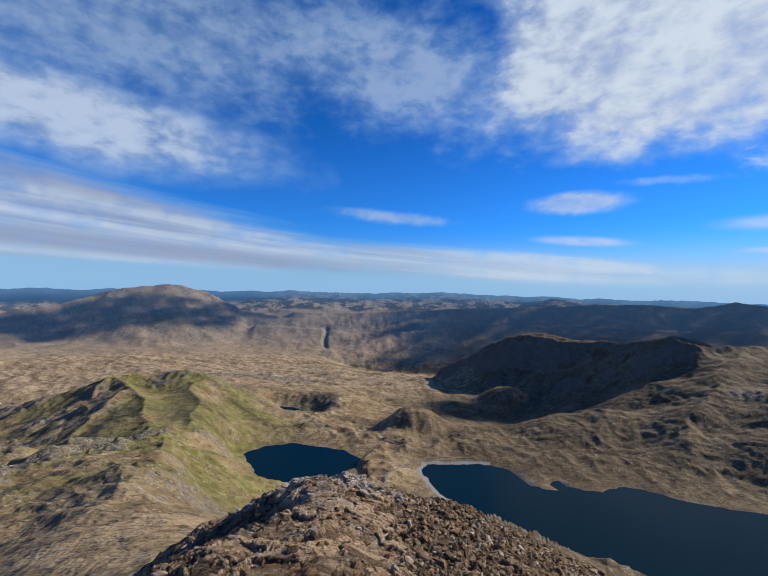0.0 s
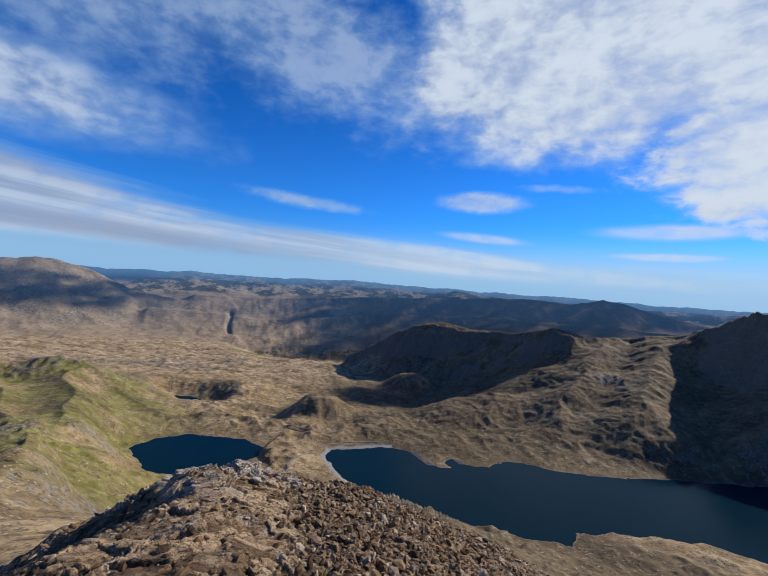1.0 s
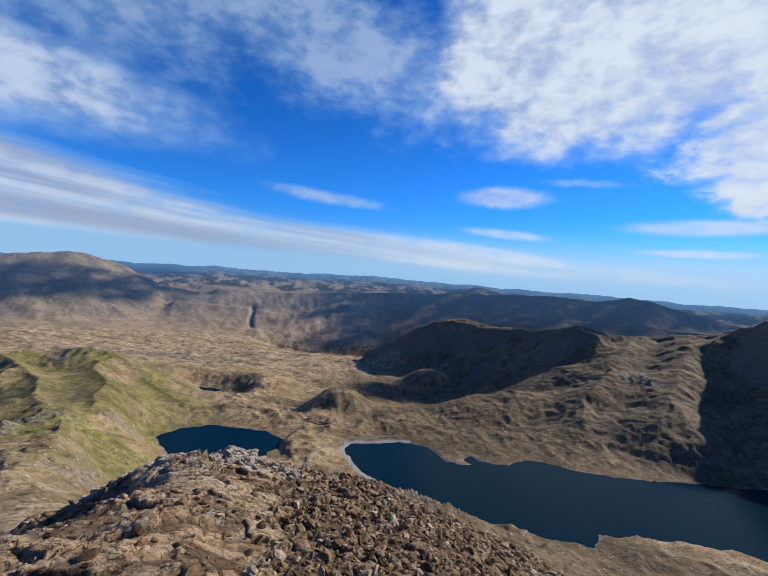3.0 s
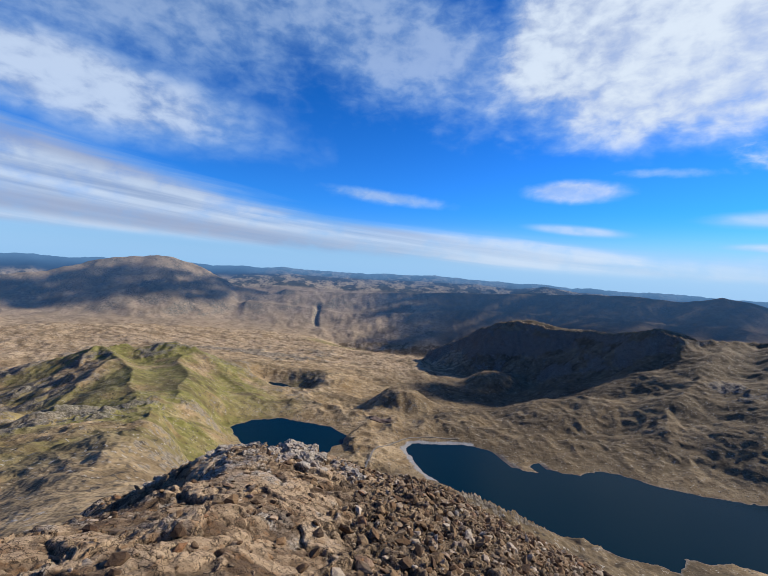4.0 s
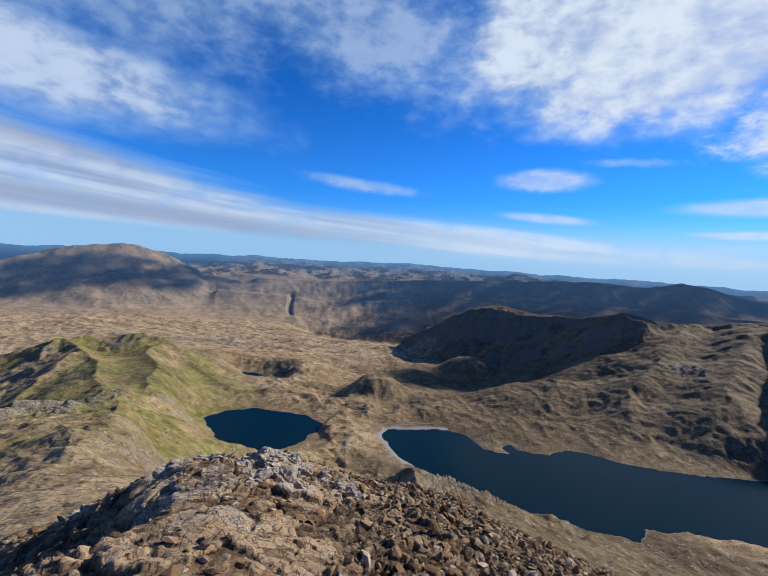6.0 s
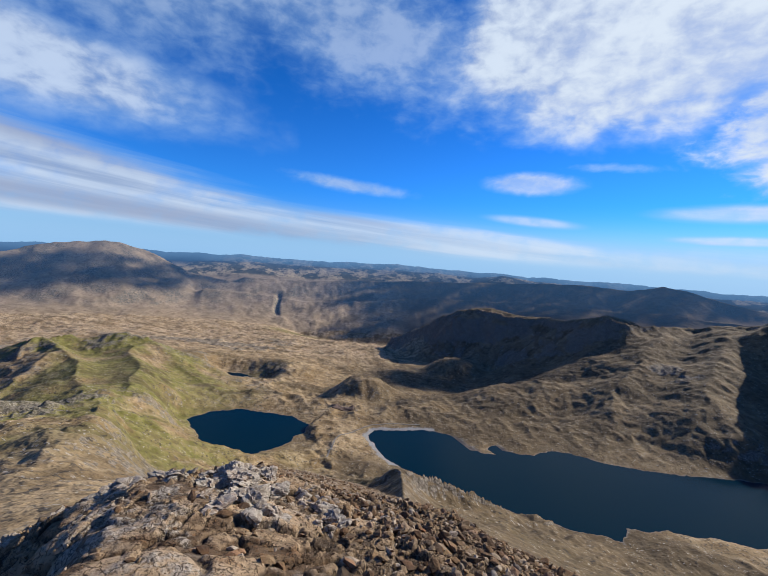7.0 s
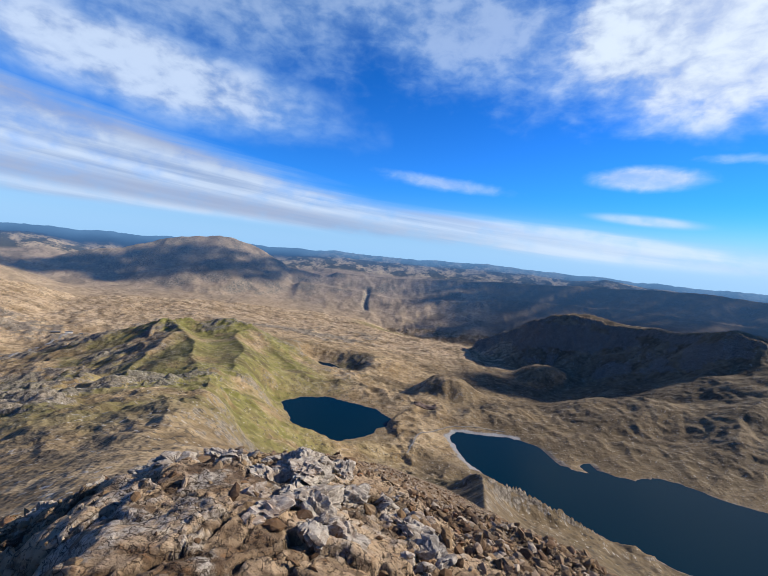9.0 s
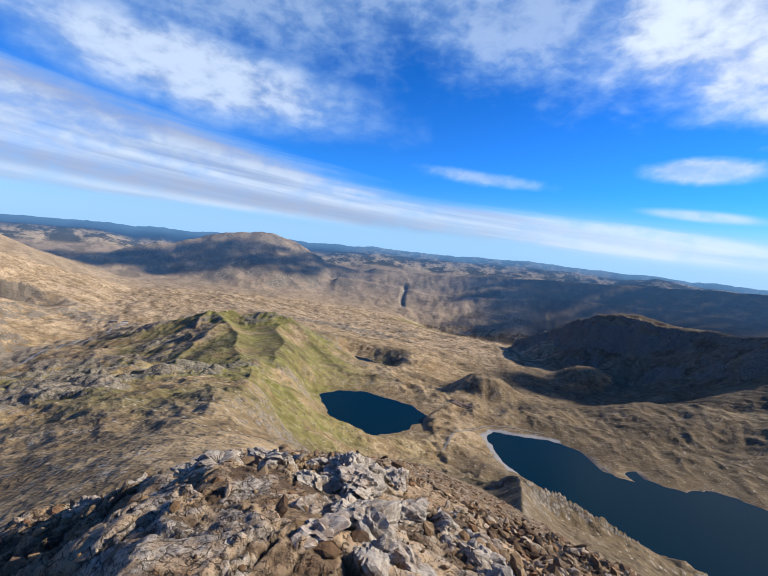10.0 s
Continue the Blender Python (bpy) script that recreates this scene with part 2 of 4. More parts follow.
SHOULDER = [(10, 60, -40), (50, 240, -150), at(11, -28, 520), at(16, -28.2, 560), at(23, -29.7, 600), at(29.7, -31.2, 650), at(36, -31.0, 780)]
RIDGE = [at(8, -11.4, 2650), at(14.8, -7.6, 2650), at(18, -6.3, 2620), at(20.3, -6.0, 2600), at(26, -6.7, 2450), at(29, -6.5, 2400), at(31.5, -6.5, 2320), at(35.3, -5.3, 2250),
         at(38, -5.9, 2180)]
RIDGE_BACK = [at(19.6, -5.95, 2760), at(21.5, -5.75, 2740), at(24, -6.25, 2680), at(26.3, -6.5, 2580), at(29, -6.3, 2540), at(31.5, -6.4, 2450), at(35.3, -5.25, 2330), at(38.5, -5.6, 2320)]
BUTTRESS_A = [at(42, -5.8, 2320), at(40, -9, 1950), at(38, -12.5, 1660), at(36.5, -17, 1420), at(36, -20.3, 1290)]
BUTTRESS_B = [at(48, -4.8, 2360), at(47, -8.5, 1920), at(46, -13, 1570), at(45, -18.2, 1350), at(44.5, -20.8, 1270)]
BUTTRESS_C = [at(58, -6.0, 2200), at(58, -10, 1800), at(58, -15, 1520), at(58, -19.6, 1330)]
RIDGE_RIGHT = [at(38, -5.9, 2200), at(41, -5.6, 2320), at(44, -5.3, 2400), at(49, -4.3, 2400), at(51.5, -3.3, 2320)]
SUMMIT_WALL = [at(51.5, -3.3, 2320), at(54, -1.9, 2220), at(56, -1.1, 2150), at(58.5, -1.2, 2100), at(62, -3.0, 2000), at(75, -4.5, 1850), at(95, -4, 1850), at(125, 2, 1900), at(170, 4, 2300)]
WALL = [at(-17, -5.6, 3750), at(-8.5, -6.4, 3700), at(-1.5, -7.0, 3650), at(5, -6.2, 3680), at(12, -5.2, 3750), at(25, -4.6, 3780), at(45, -4.2, 3700), at(70, -4, 3500)]
MOOR = [at(-12.5, -3.8, 4000), at(-5, -4.1, 4030), at(-1.6, -3.75, 4050), at(4.6, -3.25, 4080), at(14.7, -2.75, 4150), at(22, -2.3, 4150), at(27.4, -1.8, 4150), at(34, -1.6, 4150),
        at(37.5, -1.8, 4150), at(39.5, -1.3, 4150), at(41.2, -0.9, 4150), at(43, -1.15, 4150), at(48.6, -2.5, 4100), at(58, -4.2, 4000)]
PEAK = [at(-49, -6.6, 3900), at(-43.5, -3.6, 4060), at(-38.8, -2.7, 4110), at(-34, -1.2, 4150), at(-31, -0.7, 4150), at(-28, -0.25, 4150), at(-26.4, -0.5, 4150), at(-23.2, -1.6, 4110),
        at(-19.6, -3.5, 4030), at(-15, -4.4, 3950)]
LEFT_HILL = [at(-45, -7.2, 3600), at(-47.5, -6.5, 3560), at(-51.4, -5.0, 3500), at(-55, -3.1, 3450), at(-63, -1.0, 3400), at(-80, 2, 3200), at(-120, 4, 2800)]
FAR_HILLS = [at(-70, -1.6, 4620), at(-55, -1.9, 4620), at(-46.6, -1.8, 4600), at(-43, -2.6, 4600), at(-36, -2.9, 4600), at(-20, -2.2, 4620), at(-12, -1.75, 4620), at(-6, -1.9, 4640), at(5, -1.7, 4640),
             at(14, -1.55, 4640), at(19, -1.8, 4600), at(22.8, -1.15, 4560), at(26, -1.6, 4560), at(34, -1.9, 4600), at(50, -1.7, 4640), at(56, -1.2, 4640), at(70, -1.5, 4640)]
HORIZON = [at(a, -1.02 + 0.10 * math.sin(a * 0.9) + 0.07 * math.sin(a * 0.37) + 0.3 * math.exp(-((a - 10) / 6.0) ** 2), 4850) for a in range(-100, 101, 3)]
# valley floors: bearing, height angle, distance, spread
FLOORS = [(-20, -24, 1080, 260), (35, -24, 1050, 330), (8, -21.2, 1260, 170), (-11, -17.3, 1750, 330), (-43.7, -13.2, 2320, 420), (-49, -16.9, 1930, 330),
          (-51, -22.6, 1260, 260), (-56, -25, 1050, 260), (2, -14.3, 2330, 380), (-12, -12.8, 2550, 420), (-20, -10.2, 3000, 450), (-35, -9.0, 3050, 450),
          (-47, -8.6, 3000, 400), (0, -12.4, 3340, 260), (10, -11.8, 3200, 350), (8, -13.2, 2500, 260), (14, -15.3, 2120, 230), (21, -17.2, 1850, 200), (27, -16.4, 1980, 180), (33, -20.5, 1330, 160), (41, -21.0, 1270, 160), (29, -17.0, 1620, 160), (-54, -10.9, 2650, 300), (38, -6.8, 3100, 500),
          (0, -3.9, 4350, 500), (-38, -7.4, 3450, 400), (-25, -7.6, 3450, 350), (40, -3.0, 4450, 500), (-45, -3.4, 4500, 400), (0, -2.6, 4800, 400), (90, -20, 1300, 900), (180, -18, 1600, 1500), (-90, -16, 1900, 1000)]


CRAG = [at(-31.5, -11.3, 1770), at(-33.6, -11.2, 1745), at(-35.0, -12.4, 1670), at(-36.4, -14.6, 1570)]


def lie_broad(x, y):
    """The broad forms of mountains and valleys, without their gullies and rocks."""
    num, den = 0, 1e-12
    for az, el, far, spread in FLOORS:
        fx, fy, fz = at(az, el, far)
        d2 = (x - fx) ** 2 + (y - fy) ** 2
        w = np.exp(-d2 / (2 * spread ** 2)) + 1e-9 / (1 + d2 / 1e6)
        num, den = num + w * fz, den + w
    h = num / den
    r = np.hypot(x, y)
    warp = 30 * smooth(r, 300, 1500)
    wx, wy = x + warp * fbm(x, y, 260, 2, seed=31), y + warp * fbm(x, y, 260, 2, seed=37)
    for pts, steep, reach, gentle, k, left in (
            (SPUR, 0.72, 120, 0.52, 30, 0.55), (SPUR_TOP, 0.6, 90, 0.5, 45, 1.0), (SPUR_FACE, 0.5, 100, 0.62, 60, 0.5), (SPUR_LEFT, 0.4, 70, 0.25, 20, 1.0), (SPUR_NEAR, 0.4, 70, 0.3, 20, 1.0), (CRAG, 1.7, 45, 0.45, 6, 0.32),
            (SHOULDER, 0.9, 60, 0.75, 15, 1.0), (RIDGE, 1.0, 420, 0.45, 20, 1.8), (RIDGE_BACK, 0.15, 200, 1.3, 12, 1.0), (RIDGE_RIGHT, 0.7, 100, 0.55, 20, 1.8), (BUTTRESS_A, 0.3, 200, 0.42, 35, 1.0), (BUTTRESS_B, 0.3, 200, 0.42, 35, 1.0),
            (BUTTRESS_C, 0.3, 150, 0.5, 35, 1.0), (SUMMIT_WALL, 1.5, 200, 1.15, 30, 1.0), (WALL, 0.55, 220, 0.36, 40, 1.0), (MOOR, 0.5, 200, 0.42, 30, 1.0), (PEAK, 0.55, 300, 0.62, 30, 1.0),
            (LEFT_HILL, 0.45, 300, 0.36, 40, 1.0), (FAR_HILLS, 0.4, 100, 0.3, 15, 1.0), (HORIZON, 0.6, 60, 0.4, 6, 1.0)):
        h = soft_max(crest(wx, wy, pts, steep, reach, gentle, left), h, k)
    # knolls of ice-worn rock
    for az, el, far, wide, tall in ((-34, -14.2, 1480, 60, 14), (-34.5, -17.2, 1180, 55, 14), (-36, -21, 930, 42, 14), (-42.4, -18.9, 1150, 46, 20), (-44, -22.5, 980, 42, 18), (-39.5, -23.5, 900, 40, 16),
                                    (4.6, -16.4, 1500, 95, 40), (-6.9, -15.6, 1830, 130, 20), (-15, -19.2, 1330, 80, 12), (1.5, -20.6, 1290, 80, 16), (-5, -20.6, 1300, 90, 10),
                                    (17.5, -12.6, 2150, 110, 26), (25.5, -16.1, 1560, 150, 45), (13, -20.0, 1350, 70, 20), (44, -28.2, 860, 70, 14)):
        fx, fy, fz = at(az, el, far)
        d2 = (((x - fx) ** 2 + (y - fy) ** 2) / (1.2 * wide) ** 2) ** 1.7
        h = h + np.exp(-d2) * (fz - tall - h) * 0.6 * (fz - tall > h) + tall * np.exp(-d2 * 1.3)
    return h


def gullies(x, y, gx, gy, size, octaves, rough=0.5):
    """Branching furrows that run down the slope (gx, gy), about size metres apart, finer ones joining coarser: a value near -1 to 1."""
    out, amp = np.zeros(x.shape, np.float32), 1.0
    gx, gy = gx.astype(np.float32), gy.astype(np.float32)
    for n in range(octaves):
        steep = np.sqrt(gx * gx + gy * gy) + 1e-4
        sx, sy = -gy / steep, gx / steep
        u, v = x / size, y / size
        iu, iv = np.floor(u), np.floor(v)
        total, lean, weight = 0, 0, 1e-4
        for du in (-1, 0, 1):
            for dv in (-1, 0, 1):
                cu, cv = iu + du, iv + dv
                ou = (u - cu - 0.2 - 0.6 * hash01(cu, cv, 400 + n)).astype(np.float32)
                ov = (v - cv - 0.2 - 0.6 * hash01(cu, cv, 430 + n)).astype(np.float32)
                w = np.exp(-2.2 * (ou * ou + ov * ov))
                phase = 6.283 * (ou * sx + ov * sy)
                total, lean, weight = total + w * np.cos(phase), lean - w * np.sin(phase), weight + w
        total, lean = total / weight, lean / weight
        out = out + amp * total
        gx, gy = gx + 0.5 * steep * lean * sx, gy + 0.5 * steep * lean * sy
        size, amp = size / 1.9, amp * rough
    return out


def lie_fine(x, y, h, gx, gy):
    """The broad land cut by gullies and set with hummocks, rock ribs and crags. Also gives how hollow and how rocky it is."""
    r, steep = np.hypot(x, y), np.hypot(gx, gy)
    west = smooth(-x, 20, 150)
    sheet = smooth(r, 90, 400) * west + smooth(r, 240, 620) * (1 - west)
    along, across = 0.67 * x + 0.74 * y, 0.74 * x - 0.67 * y
    grassy = np.exp(-(((x + 540) / 300.0) ** 2 + ((y - 1260) / 400.0) ** 2) ** 1.5)
    scree_face = np.exp(-((x - 1050) ** 2 + (y - 1330) ** 2) / 480.0 ** 2)
    beyond = smooth(r, 2900, 3700)
    cut = gullies(x, y, gx, gy, 120, 5, 0.62)
    deep = (0.9 + 3.6 * smooth(steep, 0.1, 0.6)) * (1 - 0.4 * grassy) * (1 - 0.35 * beyond) * (1 - 0.65 * scree_face) * (1 - 0.75 * smooth(r, 3200, 3500) * smooth(-x, 500, 900))
    knolls = np.exp(-((x - 60) ** 2 + (y - 1650) ** 2) / 420.0 ** 2)
    h = h + sheet * cut * deep * (1 - 0.85 * knolls)
    swell = fbm(x, y, 300, 3, 0.5, seed=11)
    h = h + sheet * (1 - 0.75 * grassy) * (1 - 0.3 * beyond) * (9 * swell + 4.5 * fbm(x, y, 120, 3, 0.55, seed=15) + 3.2 * (fbm(x, y, 52, 4, 0.6, seed=17, ridged=True) - 0.5) * (1 - 0.5 * beyond))
    # long low ribs of rock, all leaning one way
    where = smooth(fbm(x, y, 420, 3, 0.6, seed=241), -0.15, 0.3) * (1 - 0.85 * grassy) * sheet * (1 - 0.4 * beyond)
    left_moor = smooth(-x, 120, 350) * smooth(r, 250, 450) * (1 - smooth(r, 2300, 2900))
    where = np.clip(where * (0.35 + 1.0 * left_moor) * (1 - 0.92 * smooth(x, 80, 300)), 0, 1.2)
    rib = smooth(fbm(along / 2.6, across, 75, 4, 0.55, seed=21, ridged=True), 0.55, 1.25)
    knob = smooth(fbm(along / 1.5, across, 34, 4, 0.55, seed=25), 0.12, 0.42)
    h = h + where * (6.0 * rib + 3.5 * knob)
    d1, d2, val, tip = cells(along / 1.6 + 6 * swell, across, 22, seed=41)
    blocks = where * smooth(val, 0.62, 0.8) * smooth(1 - d1, 0.35, 0.75)
    h = h + blocks * (1.5 + 3 * val)
    # bare crags on the steepest ground
    craggy = smooth(steep + 0.22 * fbm(x, y, 130, 3, seed=141), 0.72, 1.05) * (1 - 0.9 * scree_face) * (1 - 0.6 * beyond) * sheet * smooth(r, 650, 900) * (1 - knolls)
    for az, el, far, wide in ((-34.5, -13.2, 1650, 75), (-25.6, -19.8, 1130, 34), (-36.5, -19.0, 1060, 40), (-34, -23, 800, 40), (43, -10.5, 1800, 100)):
        fx, fy, _ = at(az, 0, far)
        craggy = np.maximum(craggy, np.exp(-(((x - fx) ** 2 + (y - fy) ** 2) / wide ** 2) ** 1.5) * smooth(fbm(x, y, 70, 3, seed=145), -0.35, 0.05))
    e1, e2, val2, tip2 = cells(x + 5 * swell, y, 17, seed=45)
    h = h + craggy * (3 * (val2 - 0.5) + 5 * tip2 + 6 * (fbm(x, y, 40, 5, 0.6, seed=27, ridged=True) - 0.5))
    stony = np.clip(np.maximum(craggy, np.maximum(0.8 * where * np.maximum(smooth(rib, 0.4, 1.0), 0.8 * smooth(knob, 0.5, 1.0)), 0.7 * blocks)), 0, 1)
    # the ravine in the far valley wall
    gx, gy, _ = at(-8.1, 0, 1.0)
    ravine = np.abs(x * gy - y * gx + 9 * np.sin(r * 0.02)) / (14 + 0.03 * np.abs(r - 3500))
    h = h - 26 * np.exp(-ravine ** 1.5) * smooth(r, 3330, 3480) * (1 - smooth(r, 3720, 3800)) * (y > 0)
    for outline, level, rim in ((LAKE_UPPER, LAKE, 110), (LAKE_MAIN, LAKE, 120), (POND, POND_LEVEL, 150), (TARN, TARN_LEVEL, 90)):
        near = np.hypot(x - outline[0][0], y - outline[0][1]) < 2200
        xs, ys, hs = x[near], y[near], h[near]
        if not near.any():
            continue
        sd = inside(xs, ys, outline) + 7 * fbm(xs, ys, 45, 4, 0.6, seed=51)
        hs = np.maximum(hs, level + 2 + 0.05 * sd + 7 * np.maximum(fbm(xs, ys, 85, 3, 0.5, seed=55, ridged=True), -0.2) - 600 * smooth(sd, rim * 1.2, rim * 3))
        shore = level + np.where(sd > 0, 0.11 * sd + 0.02 * np.abs(sd) * fbm(xs, ys, 30, 3, seed=61), np.maximum(0.35 * sd, -14))
        h[near] = shore + (hs - shore) * smooth(sd, 0, rim)
    return h, cut, stony


def lie_near(x, y):
    """The rocky crest on which the path runs down."""
    along = np.where(y < 12.2, -1.8 - 0.36 * y + 0.0115 * np.clip(y - 4, 0, 6.4) ** 2 - 0.06 * np.maximum(y - 10.4, 0), -5.83 - 0.55 * (y - 12.2))
    along = np.where(y < 0, -1.8 - 0.25 * y, along)
    u = x + 0.9
    right, left = np.maximum(u, 0), np.maximum(-u, 0)
    side = 0.27 * right - 0.008 * np.minimum(right, 9) ** 2 + 0.28 * np.maximum(right - 3.5, 0) + 0.3 * np.maximum(right - 8, 0)
    brink = 0.7 + 0.3 * np.clip(np.abs(y - 9), 0, 3) + 0.45 * fbm(x, y, 1.3, 3, seed=95)
    side = side + 0.05 * left + 0.66 * np.clip(left - brink, 0, 0.9) + 0.42 * np.maximum(left - brink - 1, 0) + 0.3 * np.maximum(left - brink - 3, 0)
    return along - side


CREST_X, CREST_Y, CREST_STEP = (-4.4, 4.4), (4.2, 13.4), 0.023


def lie_crest(x, y, h):
    """Lays the summit crest over the broad land h, sunk where the bedrock lies on it."""
    r = np.hypot(x, y)
    close = r < 90
    xc, yc = x[close], y[close]
    n = lie_near(xc, yc)
    inner = np.minimum(np.minimum(xc - CREST_X[0], CREST_X[1] - xc), np.minimum(yc - CREST_Y[0], CREST_Y[1] - yc))
    e1, e2, val, tip = cells(xc, yc, 0.22, seed=80)
    coarse = 1 - smooth(r[close], 14, 26)
    n = n + coarse * (0.05 * (val - 0.5) + 0.11 * tip + 0.09 * fbm(xc, yc, 1.9, 6, 0.5, seed=91)) - 0.4 * smooth(inner, 0.0, 0.5)
    w = smooth(r[close], 24, 85)
    h[close] = n + (np.minimum(h[close], n) - n) * w
    return h


def lay_bedrock():
    """Frost-split bedrock and rubble of the crest: heights, the tone of each plate, bare slab against rubble, and how near a joint is."""
    gx, gy = np.arange(*CREST_X, CREST_STEP), np.arange(*CREST_Y, CREST_STEP)
    x, y = (v.ravel() for v in np.meshgrid(gx, gy))
    wob = 0.16 * fbm(x, y, 0.8, 4, seed=3)
    a, b = 0.82 * x + 0.57 * y + wob, 0.82 * y - 0.57 * x - wob
    d1, d2, val, tip = cells(a * 0.6, b, 0.62, seed=70)
    e1, e2, val2, tip2 = cells(a * 0.75, b, 0.24, seed=80)
    g1, g2, val3, tip3 = cells(a, b, 0.09, seed=85)
    slab = smooth(0.9 * fbm(x, y, 2.1, 4, seed=97) + 0.32 - 0.42 * np.maximum(x - 0.1, 0) - 0.25 * np.maximum(-2.2 - x, 0), -0.12, 0.1)
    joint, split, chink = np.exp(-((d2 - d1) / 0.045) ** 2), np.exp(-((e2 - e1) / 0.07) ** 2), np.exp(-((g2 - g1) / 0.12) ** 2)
    broken = smooth(fbm(x, y, 0.9, 3, seed=99), -0.1, 0.25)
    bed = 0.08 * (val - 0.5) + 0.13 * tip - 0.05 * joint + (0.3 + 0.7 * broken) * (0.055 * (val2 - 0.5) + 0.10 * tip2 - 0.035 * split) + (0.4 + 0.6 * broken) * (0.03 * (val3 - 0.5) + 0.06 * tip3 - 0.012 * chink)
    loose = 0.07 * (val2 - 0.5) + 0.14 * tip2 - 0.05 * split + 0.045 * (val3 - 0.5) + 0.09 * tip3 - 0.025 * chink
    z = lie_near(x, y) + slab * bed + (1 - slab) * loose + 0.10 * fbm(x, y, 1.9, 7, 0.52, seed=91)
    edge = np.minimum(np.minimum(x - CREST_X[0], CREST_X[1] - x), np.minimum(y - CREST_Y[0], CREST_Y[1] - y))
    z = z - 0.5 * (1 - smooth(edge, 0.0, 0.25))
    tone = slab * (0.4 * val + 0.35 * val2 + 0.25 * val3) + (1 - slab) * (0.5 * val2 + 0.5 * val3)
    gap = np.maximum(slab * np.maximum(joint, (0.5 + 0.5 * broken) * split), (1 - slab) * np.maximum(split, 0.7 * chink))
    return gx, gy, x, y, z, tone, slab, gap


BED_GX, BED_GY, BED_X, BED_Y, BED_Z, BED_TONE, BED_SLAB, BED_GAP = lay_bedrock()


def bedrock_mesh():
    m, n = len(BED_GX), len(BED_GY)
    i, j = np.meshgrid(np.arange(n - 1), np.arange(m - 1), indexing="ij")
    quads = np.stack([i * m + j, i * m + j + 1, (i + 1) * m + j + 1, (i + 1) * m + j], -1).reshape(-1, 4)
    mesh = bpy.data.meshes.new("crest_bedrock")
    mesh.vertices.add(m * n)
    mesh.vertices.foreach_set("co", np.stack([BED_X, BED_Y, BED_Z], 1).ravel())
    mesh.loops.add(quads.size)
    mesh.loops.foreach_set("vertex_index", quads.ravel())
    mesh.polygons.add(len(quads))
    mesh.polygons.foreach_set("loop_start", np.arange(len(quads)) * 4)
    mesh.update(calc_edges=True)
    # pale lichen keeps to the bare slabs on the spine and along the rim
    pale = np.zeros(BED_X.shape)
    for px, py, wide in ((0.3, 6.8, 0.8), (1.0, 7.0, 0.6), (1.2, 8.2, 0.5), (-0.8, 11.0, 1.3), (-1.8, 9.6, 1.2), (0.4, 10.8, 0.7), (-2.4, 11.2, 1.0), (1.6, 10.6, 0.5), (-1.0, 8.6, 0.6), (-2.0, 7.4, 0.8)):
        pale = np.maximum(pale, np.exp(-((BED_X - px) ** 2 + (BED_Y - py) ** 2) / wide ** 2))
    pale = smooth(0.8 * pale + 0.9 * fbm(BED_X, BED_Y, 0.7, 4, 0.6, seed=98) + 0.3 * (BED_TONE - 0.5), 0.5, 0.85) * smooth(BED_SLAB, 0.3, 0.8)
    for name, values in (("tone", BED_TONE), ("slab", BED_SLAB), ("gap", BED_GAP), ("lichen", pale)):
        layer = mesh.attributes.new(name, "FLOAT", "POINT")
        layer.data.foreach_set("value", values.astype(np.float32))
    return mesh


def spread_out():
    """Bearings and distances of the land's net: close together ahead and near, wider behind."""
    fine = np.arange(-59, 65.01, 0.18)
    rest = np.concatenate([np.arange(65.2, 80, 0.6), np.arange(80, 280, 2.0), np.arange(280, 301, 0.6)])
    rows = [0.6]
    while rows[-1] < 4935:
        r = rows[-1]
        rows.append(r * (1.0085 if r < 30 else 1.013 if r < 420 else 1.006 if r < 700 else 1.0042))
    return np.radians(np.concatenate([fine, rest])), np.array(rows)


NET_AZ, NET_FAR = spread_out()
NET_M, NET_N = len(NET_AZ), len(NET_FAR)


def lay_land():
    """Heights, hollows and stoniness over the whole net."""
    a, r = np.meshgrid(NET_AZ, NET_FAR)
    x, y = (r * np.sin(a)).ravel(), (r * np.cos(a)).ravel()
    pieces = [slice(c, c + 40000) for c in range(0, len(x), 40000)]
    h = np.concatenate([lie_broad(x[p], y[p]) for p in pieces])
    hh = h.reshape(NET_N, NET_M)
    dr, da = np.gradient(hh, NET_FAR, axis=0), np.gradient(hh, NET_AZ, axis=1) / NET_FAR[:, None]
    gx, gy = (dr * np.sin(a) + da * np.cos(a)).ravel(), (dr * np.cos(a) - da * np.sin(a)).ravel()
    done = [lie_fine(x[p], y[p], h[p].copy(), gx[p], gy[p]) for p in pieces]
    h, cut, stony = (np.concatenate([d[i] for d in done]) for i in range(3))
    return x, y, lie_crest(x, y, h), cut, stony


NET_X, NET_Y, NET_Z, NET_CUT, NET_STONY = lay_land()


